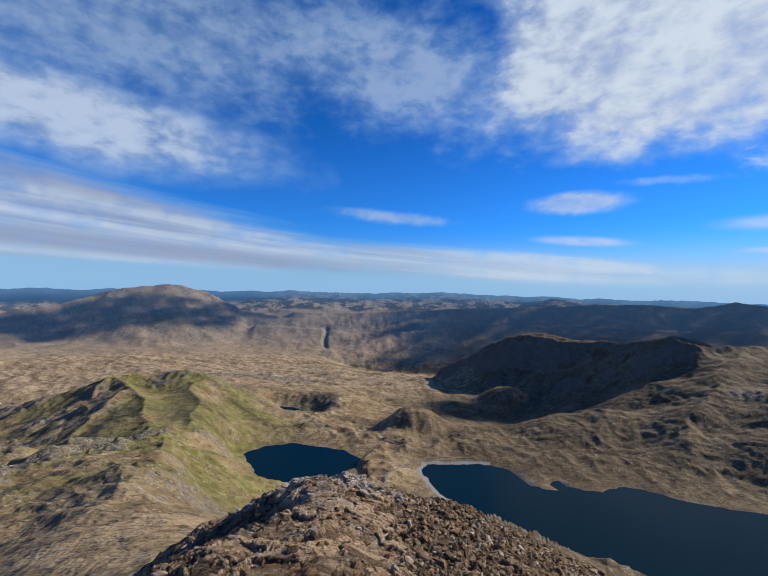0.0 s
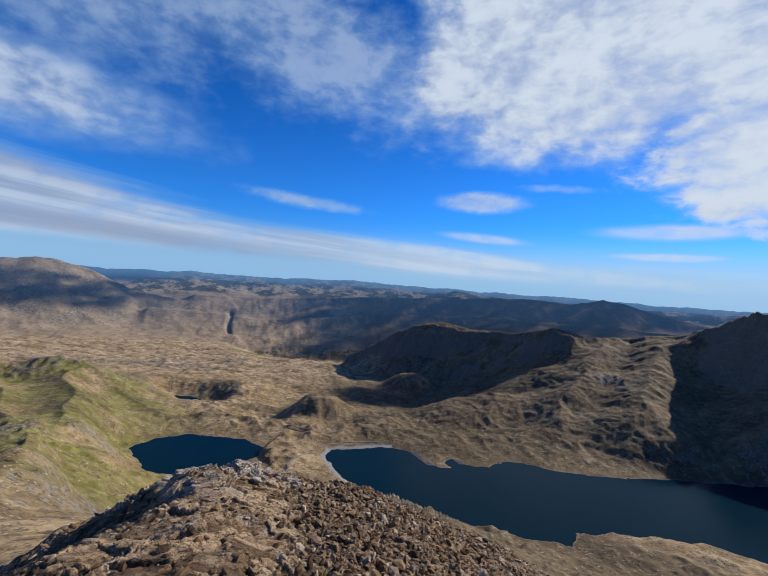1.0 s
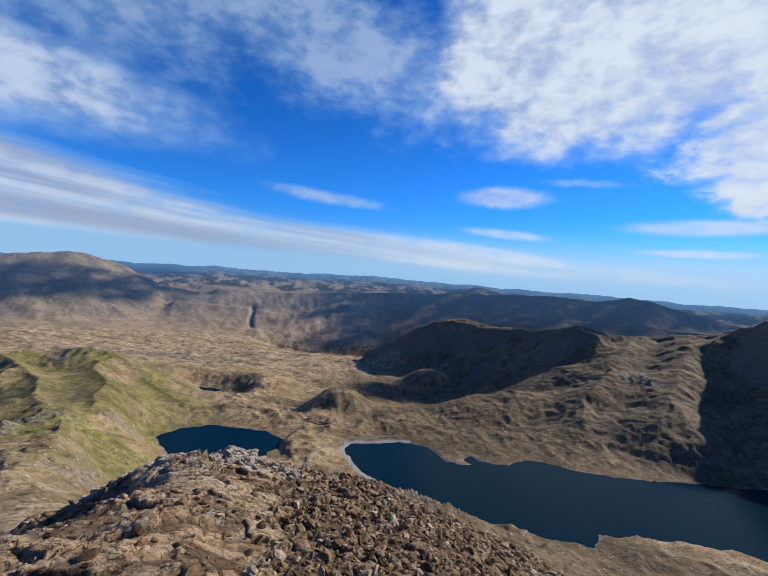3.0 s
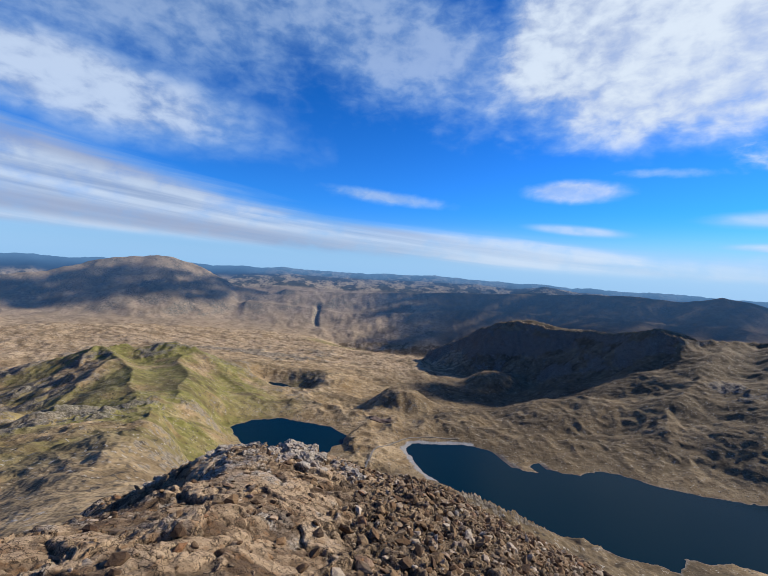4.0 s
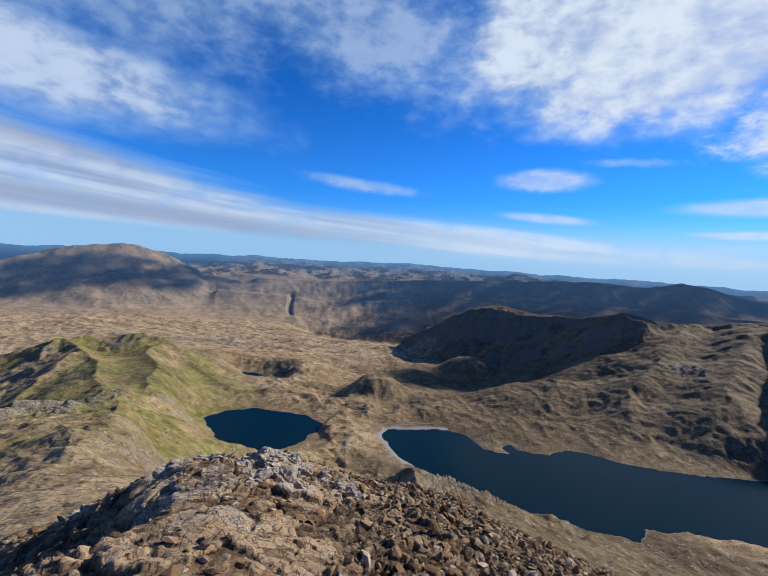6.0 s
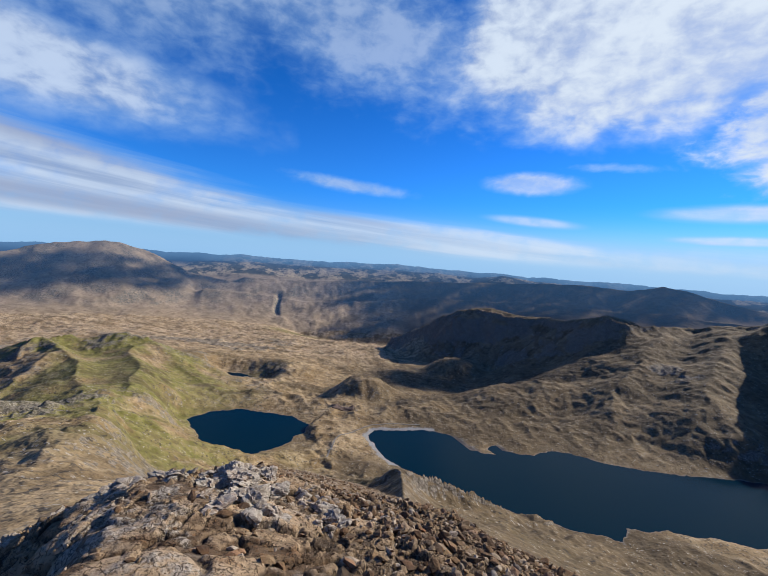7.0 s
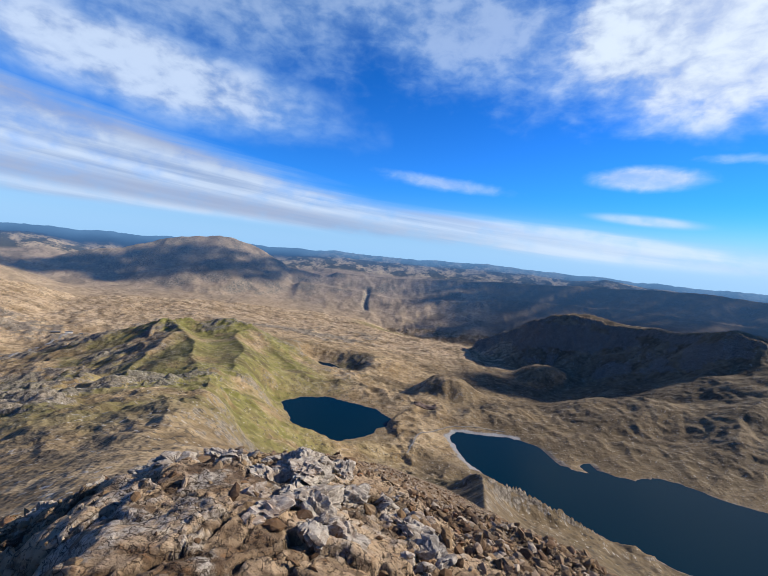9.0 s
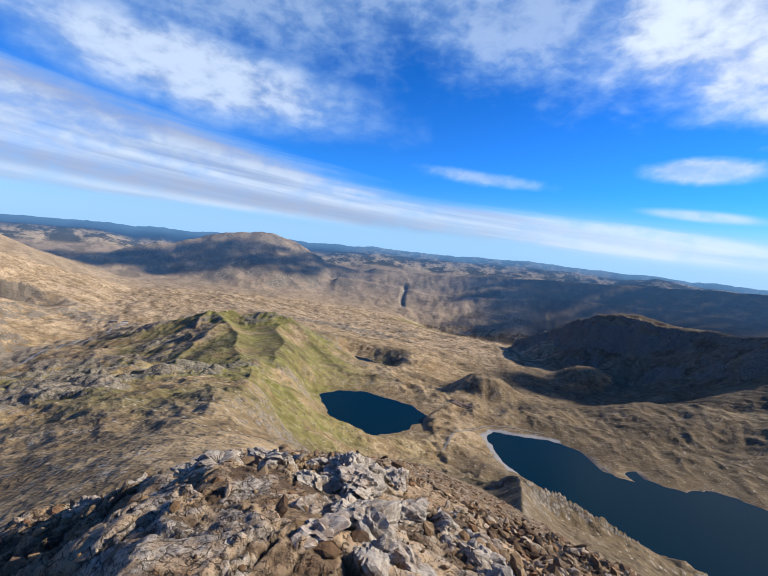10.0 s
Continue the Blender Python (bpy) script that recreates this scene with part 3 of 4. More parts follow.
def height(x, y):
    """The land's height at any place, from the net."""
    x, y = np.asarray(x, float), np.asarray(y, float)
    r, a = np.hypot(x, y), np.arctan2(x, y)
    a = np.where(a < NET_AZ[0], a + 2 * np.pi, a)
    i = np.clip(np.searchsorted(NET_FAR, r) - 1, 0, NET_N - 2)
    j = np.clip(np.searchsorted(NET_AZ, a) - 1, 0, NET_M - 2)
    u, v = (r - NET_FAR[i]) / (NET_FAR[i + 1] - NET_FAR[i]), (a - NET_AZ[j]) / (NET_AZ[j + 1] - NET_AZ[j])
    z = NET_Z.reshape(NET_N, NET_M)
    land = (z[i, j] * (1 - v) + z[i, j + 1] * v) * (1 - u) + (z[i + 1, j] * (1 - v) + z[i + 1, j + 1] * v) * u
    p = np.clip(((x - BED_GX[0]) / CREST_STEP).astype(int), 0, len(BED_GX) - 1)
    q = np.clip(((y - BED_GY[0]) / CREST_STEP).astype(int), 0, len(BED_GY) - 1)
    on_bed = (x > BED_GX[0]) & (x < BED_GX[-1]) & (y > BED_GY[0]) & (y < BED_GY[-1])
    return np.where(on_bed, np.maximum(land, BED_Z.reshape(len(BED_GY), len(BED_GX))[q, p]), land)


def ground_sheet(first, last):
    """The land between two rows of the net as a ring of quads, with what covers it."""
    m, far = NET_M, NET_FAR[first:last]
    n = len(far)
    pick = slice(first * m, last * m)
    x, y, z, cut, stony = NET_X[pick], NET_Y[pick], NET_Z[pick], NET_CUT[pick], NET_STONY[pick]
    r = np.hypot(x, y)
    verts = np.concatenate([np.stack([x, y, z], 1), [[0, 0, float(z[:m].mean())]]])
    closed = first == 0
    i, j = np.meshgrid(np.arange(n - 1), np.arange(m), indexing="ij")
    i, j, jn = i.ravel(), j.ravel(), (j.ravel() + 1) % m
    quads = np.stack([i * m + j, (i + 1) * m + j, (i + 1) * m + jn, i * m + jn], 1)
    fan = np.stack([np.arange(m), (np.arange(m) + 1) % m, np.full(m, n * m)], 1)[:m if closed else 0]
    mesh = bpy.data.meshes.new("ground")
    mesh.vertices.add(len(verts))
    mesh.vertices.foreach_set("co", verts.ravel())
    mesh.loops.add(quads.size + fan.size)
    mesh.loops.foreach_set("vertex_index", np.concatenate([quads.ravel(), fan.ravel()]))
    mesh.polygons.add(len(quads) + len(fan))
    mesh.polygons.foreach_set("loop_start", np.concatenate([np.arange(len(quads)) * 4, quads.size + np.arange(len(fan)) * 3]))
    mesh.update(calc_edges=True)
    near_rows = int((far < 40).sum())
    mesh.polygons.foreach_set("use_smooth", np.arange(len(mesh.polygons)) >= near_rows * m)
    # what covers the ground: green grass, bare rock, dark heath, pale gravel; and how dry or wet it lies
    zz = z.reshape(n, m)
    dr, da = np.gradient(zz, far, axis=0), np.gradient(zz, NET_AZ, axis=1) / far[:, None]
    slope = np.hypot(dr, da).ravel()
    patch = fbm(x, y, 240, 5, 0.6, seed=101)
    spur = smooth(crest(x, y, SPUR_FACE + SPUR_TOP, 0.0, 1, 1.0) - crest(x, y, SPUR_FACE + SPUR_TOP, 0.0, 1, 0.0), -330, -120)
    spur = np.maximum(spur, 0.8 * smooth(crest(x, y, SPUR[2:], 0.0, 1, 1.0) - crest(x, y, SPUR[2:], 0.0, 1, 0.0), -520, -120) * smooth(patch, -0.6, 0.0))
    fx, fy, _ = at(-5.4, 0, 2980)
    meadow = np.exp(-(((x - fx) / 200) ** 2 + ((y - fy) / 90) ** 2) ** 2)
    green = spur * smooth(patch, -0.75, -0.1) * smooth(r, 300, 500) * (1 - smooth(r, 1850, 2000))
    green = np.maximum(green, 0.8 * meadow)
    green = np.maximum(green, 0.8 * smooth(-x, 100, 350) * smooth(patch - 0.25 * cut, -0.15, 0.4) * (1 - smooth(r, 1700, 2000)))
    rock = np.maximum(stony, smooth(slope + 0.15 * patch, 0.75, 1.1) * (1 - 0.8 * green))
    heath = 0.8 * smooth(patch + 0.4 * fbm(x, y, 60, 4, seed=111) - 0.18 * cut, 0.15, 0.6) * smooth(r, 900, 1300)
    heath = np.maximum(heath, 0.9 * smooth(crest(x, y, SHOULDER[2:], 0.0, 1, 1.0) - crest(x, y, SHOULDER[2:], 0.0, 1, 0.0), -420, -220) * smooth(patch, -0.9, -0.1))
    heath = np.maximum(heath, 0.5 * smooth(-x, 50, 200) * (1 - smooth(r, 550, 850)) * smooth(patch, -0.8, 0.0))
    heath = heath * (1 - 0.75 * smooth(-x, 200, 800) * smooth(r, 1900, 2300) * (1 - smooth(r, 3300, 3600)))
    heath = np.maximum(heath, (0.72 + 0.28 * smooth(patch - 0.2 * cut, -0.3, 0.4)) * smooth(x, 420, 700) * smooth(r, 1150, 1350))
    heath = np.maximum(heath, (0.8 + 0.3 * patch) * smooth(x, 550, 850) * smooth(z + 60 * patch, -440, -330) * smooth(r, 1150, 1350) * (1 - smooth(r, 2500, 2800)))
    heath = np.maximum(heath, (0.68 + 0.3 * smooth(patch, -0.4, 0.4)) * smooth(x, -20, 260) * smooth(r, 1000, 1150) * (1 - smooth(r, 2000, 2400)))
    heath = np.maximum(heath, 0.95 * smooth(x, 4, 30) * (1 - smooth(r, 880, 980)))
    heath = np.clip(heath, 0, 1)
    heath = heath * (1 - 0.75 * smooth(-x, 450, 750) * smooth(r, 850, 1150) * (1 - smooth(r, 1900, 2300)))
    gravel = np.zeros(x.shape)
    coast = (np.abs(z - LAKE) < 9) & (r > 700) & (r < 1600)
    sd = np.minimum(inside(x[coast], y[coast], LAKE_MAIN), inside(x[coast], y[coast], LAKE_UPPER)) + 7 * fbm(x[coast], y[coast], 45, 4, 0.6, seed=51)
    wide = 3 + 14 * (x[coast] < 300) * (x[coast] > 20) * (y[coast] > 900)
    gravel[coast] = (1 - smooth(sd, wide * 0.7, wide)) * (0.35 + 0.65 * (wide > 10))
    rock = np.maximum(rock, smooth(slope + 0.2 * patch, 0.45, 0.8) * smooth(r, 3250, 3400) * 0.9)
    cover = mesh.color_attributes.new("cover", "FLOAT_COLOR", "POINT")
    data = np.concatenate([np.stack([green, rock, heath, gravel], 1), np.zeros((1, 4))])
    cover.data.foreach_set("color", data.astype(np.float32).ravel())
    for name, values, middle in (("summit", 1 - smooth(r + 6 * patch, 40, 75), 1.0), ("wet", np.clip(0.5 - 0.5 * cut, 0, 1), 0.5)):
        layer = mesh.attributes.new(name, "FLOAT", "POINT")
        layer.data.foreach_set("value", np.append(values, middle).astype(np.float32))
    return mesh


def ground_material():
    mat = bpy.data.materials.new("mountain_ground")
    mat.use_nodes = True
    k = Nodes(mat.node_tree)
    where = mat.node_tree.nodes.new("ShaderNodeNewGeometry").outputs["Position"]
    cover = mat.node_tree.nodes.new("ShaderNodeAttribute")
    cover.attribute_name = "cover"
    split = mat.node_tree.nodes.new("ShaderNodeSeparateColor")
    k.put(cover.outputs["Color"], split.inputs[0])
    green, rock, heath = split.outputs
    gravel = cover.outputs["Alpha"]
    summit = mat.node_tree.nodes.new("ShaderNodeAttribute")
    summit.attribute_name = "summit"
    summit = summit.outputs["Fac"]
    # far: grass, moor and crag
    wet = mat.node_tree.nodes.new("ShaderNodeAttribute")
    wet.attribute_name = "wet"
    wet = wet.outputs["Fac"]
    n1, n2, n3 = k.noise(where, 0.011, 6, 0.6), k.noise(where, 0.06, 4, 0.6), k.noise(where, 0.3, 1.5, 0.5)
    lines = k.noise(where, 0.045, 4.5, 0.66)
    straw = k.mix(k.step(n1, 0.35, 0.65), (0.235, 0.158, 0.078), (0.36, 0.26, 0.145))
    # straw goes paler with distance from the origin
    far_pale = k.step(k.vmath("LENGTH", where, None, 1), 1900.0, 2600.0)
    straw = k.mix(k.math("MULTIPLY", far_pale, 0.65), straw, k.mix(k.step(n1, 0.35, 0.65), (0.36, 0.255, 0.155), (0.52, 0.385, 0.25)))
    straw = k.mix(k.math("MULTIPLY", k.step(wet, 0.55, 0.95), 0.55), straw, (0.12, 0.078, 0.040))
    straw = k.mix(k.math("MULTIPLY", k.step(lines, 0.52, 0.6), 0.6), straw, (0.15, 0.10, 0.05))
    straw = k.mix(k.math("MULTIPLY", k.step(lines, 0.46, 0.38), 0.5), straw, (0.44, 0.34, 0.21))
    grass = k.mix(k.step(n2, 0.35, 0.65), (0.125, 0.118, 0.030), (0.225, 0.200, 0.066))
    grass = k.mix(k.math("MULTIPLY", k.step(wet, 0.5, 0.9), 0.5), grass, (0.105, 0.092, 0.030))
    grass = k.mix(k.math("MULTIPLY", k.step(n3, 0.52, 0.66), 0.45), grass, (0.19, 0.15, 0.062))
    land = k.mix(k.math("MULTIPLY", green, k.step(n1, 0.25, 0.5)), straw, grass)
    moorland = k.mix(k.step(n2, 0.35, 0.65), (0.042, 0.032, 0.020), (0.105, 0.076, 0.042))
    land = k.mix(k.math("MULTIPLY", heath, 0.8), land, moorland)
    n4, n5 = k.noise(where, 0.12, 3, 0.62), k.noise(where, 0.028, 5.5, 0.66)
    land = k.mix(k.math("MULTIPLY", k.step(n4, 0.53, 0.62), 0.5), land, (0.075, 0.056, 0.034))
    land = k.mix(k.math("MULTIPLY", k.step(n5, 0.52, 0.62), 0.4), land, (0.11, 0.078, 0.044))
    crag = k.mix(k.step(n3, 0.35, 0.65), (0.085, 0.074, 0.060), (0.225, 0.195, 0.158))
    land = k.mix(k.math("MULTIPLY", k.step(k.math("ADD", rock, k.math("MULTIPLY", k.math("SUBTRACT", n4, 0.5), 1.6)), 0.35, 0.75), 0.75), land, crag)
    specks = k.math("MULTIPLY", k.step(k.noise(where, 0.2, 1.5, 0.5), 0.60, 0.64), k.step(n5, 0.44, 0.54))
    land = k.mix(k.math("MULTIPLY", specks, 0.8), land, (0.05, 0.043, 0.035))
    glints = k.math("MULTIPLY", k.step(k.noise(where, 0.26, 1.5, 0.5), 0.61, 0.65), k.step(n2, 0.48, 0.6))
    land = k.mix(k.math("MULTIPLY", glints, 0.7), land, (0.36, 0.33, 0.28))
    land = k.mix(gravel, land, (0.25, 0.245, 0.235))
    # near: frost-broken stone
    s1, s2, s3 = k.noise(where, 0.9, 6, 0.6), k.noise(where, 6, 6, 0.65), k.noise(where, 40, 4, 0.6)
    stone = k.mix(k.step(s1, 0.38, 0.62), (0.27, 0.172, 0.088), (0.40, 0.295, 0.185))
    stone = k.mix(k.math("MULTIPLY", k.step(s2, 0.51, 0.62), 0.8), stone, (0.52, 0.45, 0.36))
    stone = k.mix(k.math("MULTIPLY", k.step(s2, 0.44, 0.36), 0.6), stone, (0.095, 0.06, 0.035))
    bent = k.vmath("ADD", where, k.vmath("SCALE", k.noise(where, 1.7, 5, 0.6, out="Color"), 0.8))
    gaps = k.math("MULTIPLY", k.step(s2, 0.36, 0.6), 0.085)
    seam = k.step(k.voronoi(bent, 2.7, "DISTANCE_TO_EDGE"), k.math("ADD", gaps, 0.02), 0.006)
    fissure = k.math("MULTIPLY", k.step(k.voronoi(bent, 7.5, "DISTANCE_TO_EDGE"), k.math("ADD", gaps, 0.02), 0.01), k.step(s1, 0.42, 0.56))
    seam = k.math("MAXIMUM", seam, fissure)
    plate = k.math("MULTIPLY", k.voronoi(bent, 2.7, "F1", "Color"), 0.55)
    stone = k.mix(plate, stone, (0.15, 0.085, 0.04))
    # seams drawn nearly black: crevice shade and soil put into the colour
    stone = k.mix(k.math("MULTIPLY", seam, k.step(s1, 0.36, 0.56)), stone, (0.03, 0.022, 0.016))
    stone = k.mix(k.step(s3, 0.35, 0.7), k.mix(0.6, stone, (0.05, 0.036, 0.025)), stone)
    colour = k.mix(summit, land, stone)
    relief = k.bump(n3, 0.5, 1.5, k.bump(n4, 0.5, 2.5, k.bump(n2, 0.4, 6.0)))
    fine = k.bump(s3, 0.8, 0.02, k.bump(s2, 0.9, 0.06, k.bump(k.math("SUBTRACT", 1.0, seam), 0.9, 0.03)))
    normal = k.tree.nodes.new("ShaderNodeMix")
    normal.data_type = "VECTOR"
    k.put(summit, normal.inputs[0])
    k.put(relief, normal.inputs[4])
    k.put(fine, normal.inputs[5])
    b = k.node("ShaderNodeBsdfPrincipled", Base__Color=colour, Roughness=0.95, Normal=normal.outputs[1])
    b.inputs["Specular IOR Level"].default_value = 0.15
    k.node("ShaderNodeOutputMaterial", Surface=b.outputs[0])
    return mat


def bedrock_material():
    mat = bpy.data.materials.new("crest_bedrock")
    mat.use_nodes = True
    k = Nodes(mat.node_tree)
    where = mat.node_tree.nodes.new("ShaderNodeNewGeometry").outputs["Position"]
    layers = []
    for name in ("tone", "slab", "gap", "lichen"):
        node = mat.node_tree.nodes.new("ShaderNodeAttribute")
        node.attribute_name = name
        layers.append(node.outputs["Fac"])
    tone, slab, gap, lichen = layers
    n1, n2, n3, n4 = k.noise(where, 1.3, 6, 0.6), k.noise(where, 7, 7, 0.68), k.noise(where, 34, 5, 0.65), k.noise(where, 120, 3, 0.6)
    bare = k.mix(k.step(tone, 0.3, 0.68), (0.10, 0.062, 0.034), (0.37, 0.262, 0.158))
    bare = k.mix(k.math("MULTIPLY", k.step(n2, 0.50, 0.66), 0.7), bare, (0.20, 0.105, 0.045))
    bare = k.mix(k.math("MULTIPLY", k.step(n1, 0.55, 0.7), 0.6), bare, (0.24, 0.20, 0.155))
    grit = k.mix(k.step(tone, 0.3, 0.72), (0.050, 0.032, 0.019), (0.25, 0.172, 0.10))
    grit = k.mix(k.math("MULTIPLY", k.step(n3, 0.52, 0.64), 0.5), grit, (0.28, 0.22, 0.16))
    stone = k.mix(slab, grit, bare)
    crust = k.math("MULTIPLY", lichen, k.step(n2, 0.42, 0.56))
    crust_colour = k.mix(k.step(n3, 0.4, 0.62), (0.19, 0.168, 0.138), (0.46, 0.415, 0.345))
    stone = k.mix(k.math("MULTIPLY", crust, 0.7), stone, crust_colour)
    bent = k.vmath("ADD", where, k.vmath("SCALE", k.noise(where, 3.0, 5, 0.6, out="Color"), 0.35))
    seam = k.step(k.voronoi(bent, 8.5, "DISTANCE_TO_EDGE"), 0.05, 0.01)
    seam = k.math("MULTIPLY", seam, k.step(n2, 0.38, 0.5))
    # cracks darkened in the colour, for their shade and the soil in them
    crack_dark = k.math("MAXIMUM", k.math("MULTIPLY", k.step(gap, 0.45, 0.9), 0.8), seam)
    stone = k.mix(k.math("MULTIPLY", crack_dark, 0.85), stone, (0.06, 0.042, 0.027))
    stone = k.mix(k.math("MULTIPLY", k.step(n3, 0.46, 0.36), 0.7), stone, (0.06, 0.042, 0.027))
    normal = k.bump(n4, 0.5, 0.006, k.bump(n3, 0.8, 0.022, k.bump(n2, 0.8, 0.05, k.bump(k.math("SUBTRACT", 1.0, seam), 0.8, 0.02))))
    b = k.node("ShaderNodeBsdfPrincipled", Base__Color=stone, Roughness=0.92, Normal=normal)
    b.inputs["Specular IOR Level"].default_value = 0.2
    k.node("ShaderNodeOutputMaterial", Surface=b.outputs[0])
    return mat


def distance_material():
    """Far land, with the blue haze before it painted on as glow by distance."""
    mat = bpy.data.materials.new("hazy_distance")
    mat.use_nodes = True
    k = Nodes(mat.node_tree)
    where = mat.node_tree.nodes.new("ShaderNodeNewGeometry").outputs["Position"]
    cover = mat.node_tree.nodes.new("ShaderNodeAttribute")
    cover.attribute_name = "cover"
    split = mat.node_tree.nodes.new("ShaderNodeSeparateColor")
    k.put(cover.outputs["Color"], split.inputs[0])
    green, rock, heath = split.outputs
    n1, n2, n3, n5 = k.noise(where, 0.011, 6, 0.6), k.noise(where, 0.06, 6, 0.6), k.noise(where, 0.2, 4, 0.6), k.noise(where, 0.028, 8, 0.68)
    straw = k.mix(k.step(n1, 0.35, 0.65), (0.27, 0.205, 0.135), (0.36, 0.275, 0.185))
    straw = k.mix(k.step(n2, 0.45, 0.7), straw, (0.25, 0.18, 0.12))
    straw = k.mix(k.math("MULTIPLY", k.step(n5, 0.52, 0.66), 0.4), straw, (0.15, 0.11, 0.08))
    straw = k.mix(k.math("MULTIPLY", heath, 0.7), straw, (0.10, 0.08, 0.062))
    crag = k.mix(k.step(n3, 0.35, 0.65), (0.06, 0.054, 0.045), (0.27, 0.24, 0.19))
    near = k.mix(k.math("MULTIPLY", rock, k.step(n2, 0.35, 0.55)), straw, crag)
    patch, ribs = k.noise(where, 0.005, 8, 0.66), k.noise(where, 0.035, 5, 0.6)
    land = k.mix(k.step(patch, 0.46, 0.56), (0.07, 0.07, 0.06), (0.40, 0.31, 0.20))
    land = k.mix(k.math("MULTIPLY", k.step(ribs, 0.5, 0.62), 0.6), land, (0.06, 0.06, 0.06))
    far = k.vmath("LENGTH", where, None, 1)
    land = k.mix(k.step(far, 4220.0, 4320.0), near, land)
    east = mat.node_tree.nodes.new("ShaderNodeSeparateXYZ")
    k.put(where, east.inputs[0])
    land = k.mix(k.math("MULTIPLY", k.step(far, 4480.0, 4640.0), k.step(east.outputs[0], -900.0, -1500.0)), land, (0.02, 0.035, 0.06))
    # haze put into the surface as blue emission, stronger with distance
    haze_glow = k.node("ShaderNodeEmission", Color=(0.07, 0.19, 0.42, 1), Strength=0.62).outputs[0]
    b = k.node("ShaderNodeBsdfPrincipled", Base__Color=land, Roughness=1.0, Normal=k.bump(n2, 0.5, 8.0))
    b.inputs["Specular IOR Level"].default_value = 0.0
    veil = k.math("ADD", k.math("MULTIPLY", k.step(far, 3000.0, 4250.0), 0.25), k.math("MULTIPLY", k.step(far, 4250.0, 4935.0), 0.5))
    both = k.node("ShaderNodeMixShader", _0=veil, _1=b.outputs[0], _2=haze_glow).outputs[0]
    # paler haze glow painted over the last stretch to the horizon
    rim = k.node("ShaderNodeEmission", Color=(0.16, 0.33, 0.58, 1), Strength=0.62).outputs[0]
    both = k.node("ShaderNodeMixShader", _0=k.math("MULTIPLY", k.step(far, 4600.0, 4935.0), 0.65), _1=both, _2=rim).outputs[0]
    k.node("ShaderNodeOutputMaterial", Surface=both)
    return mat


EDGE = int(np.searchsorted(NET_FAR, 3120.0))
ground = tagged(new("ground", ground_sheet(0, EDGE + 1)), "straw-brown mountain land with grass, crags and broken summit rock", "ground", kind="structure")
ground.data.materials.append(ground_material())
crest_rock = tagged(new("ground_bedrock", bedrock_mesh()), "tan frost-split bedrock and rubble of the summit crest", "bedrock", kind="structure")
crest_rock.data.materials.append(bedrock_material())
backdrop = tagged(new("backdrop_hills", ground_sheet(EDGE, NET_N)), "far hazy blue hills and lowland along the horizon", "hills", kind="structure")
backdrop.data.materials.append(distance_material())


# ---------------------------------------------------------------- water
def water_material():
    mat = bpy.data.materials.new("lake_water")
    mat.use_nodes = True
    k = Nodes(mat.node_tree)
    where = mat.node_tree.nodes.new("ShaderNodeNewGeometry").outputs["Position"]
    b = k.node("ShaderNodeBsdfPrincipled", Base__Color=(0.0008, 0.0145, 0.028, 1), Roughness=0.14,
               Normal=k.bump(k.noise(where, 0.25, 5, 0.6), 0.25, 0.6))
    b.inputs["IOR"].default_value = 1.33
    b.inputs["Specular IOR Level"].default_value = 0.06
    b.inputs["Specular Tint"].default_value = (0.4, 0.75, 1.0, 1)
    k.node("ShaderNodeOutputMaterial", Surface=b.outputs[0])
    return mat


WATER = water_material()


def lake(name, outline, level, label):
    cx, cy = sum(p[0] for p in outline) / len(outline), sum(p[1] for p in outline) / len(outline)
    bm = bmesh.new()
    ring = []
    for px, py in outline:
        d = math.hypot(px - cx, py - cy)
        ring.append(bm.verts.new((px + (px - cx) / d * 25, py + (py - cy) / d * 25, level)))
    face = bm.faces.new(ring)
    bm.normal_update()
    if face.normal.z < 0:
        face.normal_flip()
    bmesh.ops.triangulate(bm, faces=bm.faces)
    mesh = bpy.data.meshes.new(name)
    bm.to_mesh(mesh)
    bm.free()
    mesh.materials.append(WATER)
    return tagged(new(name, mesh), label, "lake", kind="structure")


lake("water_upper_lake", LAKE_UPPER, LAKE, "small dark blue mountain lake below a grassy spur")
lake("water_main_lake", LAKE_MAIN, LAKE, "large dark blue-green mountain lake under a shaded ridge")
lake("water_pond", POND, POND_LEVEL, "tiny dark pond among brown moorland knolls")
lake("water_tarn", TARN, TARN_LEVEL, "distant blue tarn on the pale moor")


# ---------------------------------------------------------------- unseen clouds added towards the sun to shade the hills
def cloud_material():
    mat = bpy.data.materials.new("cloud")
    mat.use_nodes = True
    k = Nodes(mat.node_tree)
    b = k.node("ShaderNodeBsdfPrincipled", Base__Color=(0.8, 0.8, 0.82, 1), Roughness=1.0)
    k.node("ShaderNodeOutputMaterial", Surface=b.outputs[0])
    return mat


CLOUD = cloud_material()


BALLS = {}


def ball(level):
    if level in BALLS:
        return BALLS[level]
    bm = bmesh.new()
    bmesh.ops.create_icosphere(bm, subdivisions=level, radius=1.0)
    co = np.array([v.co[:] for v in bm.verts])
    tri = np.array([[v.index for v in f.verts] for f in bm.faces])
    bm.free()
    BALLS[level] = co, tri
    return co, tri


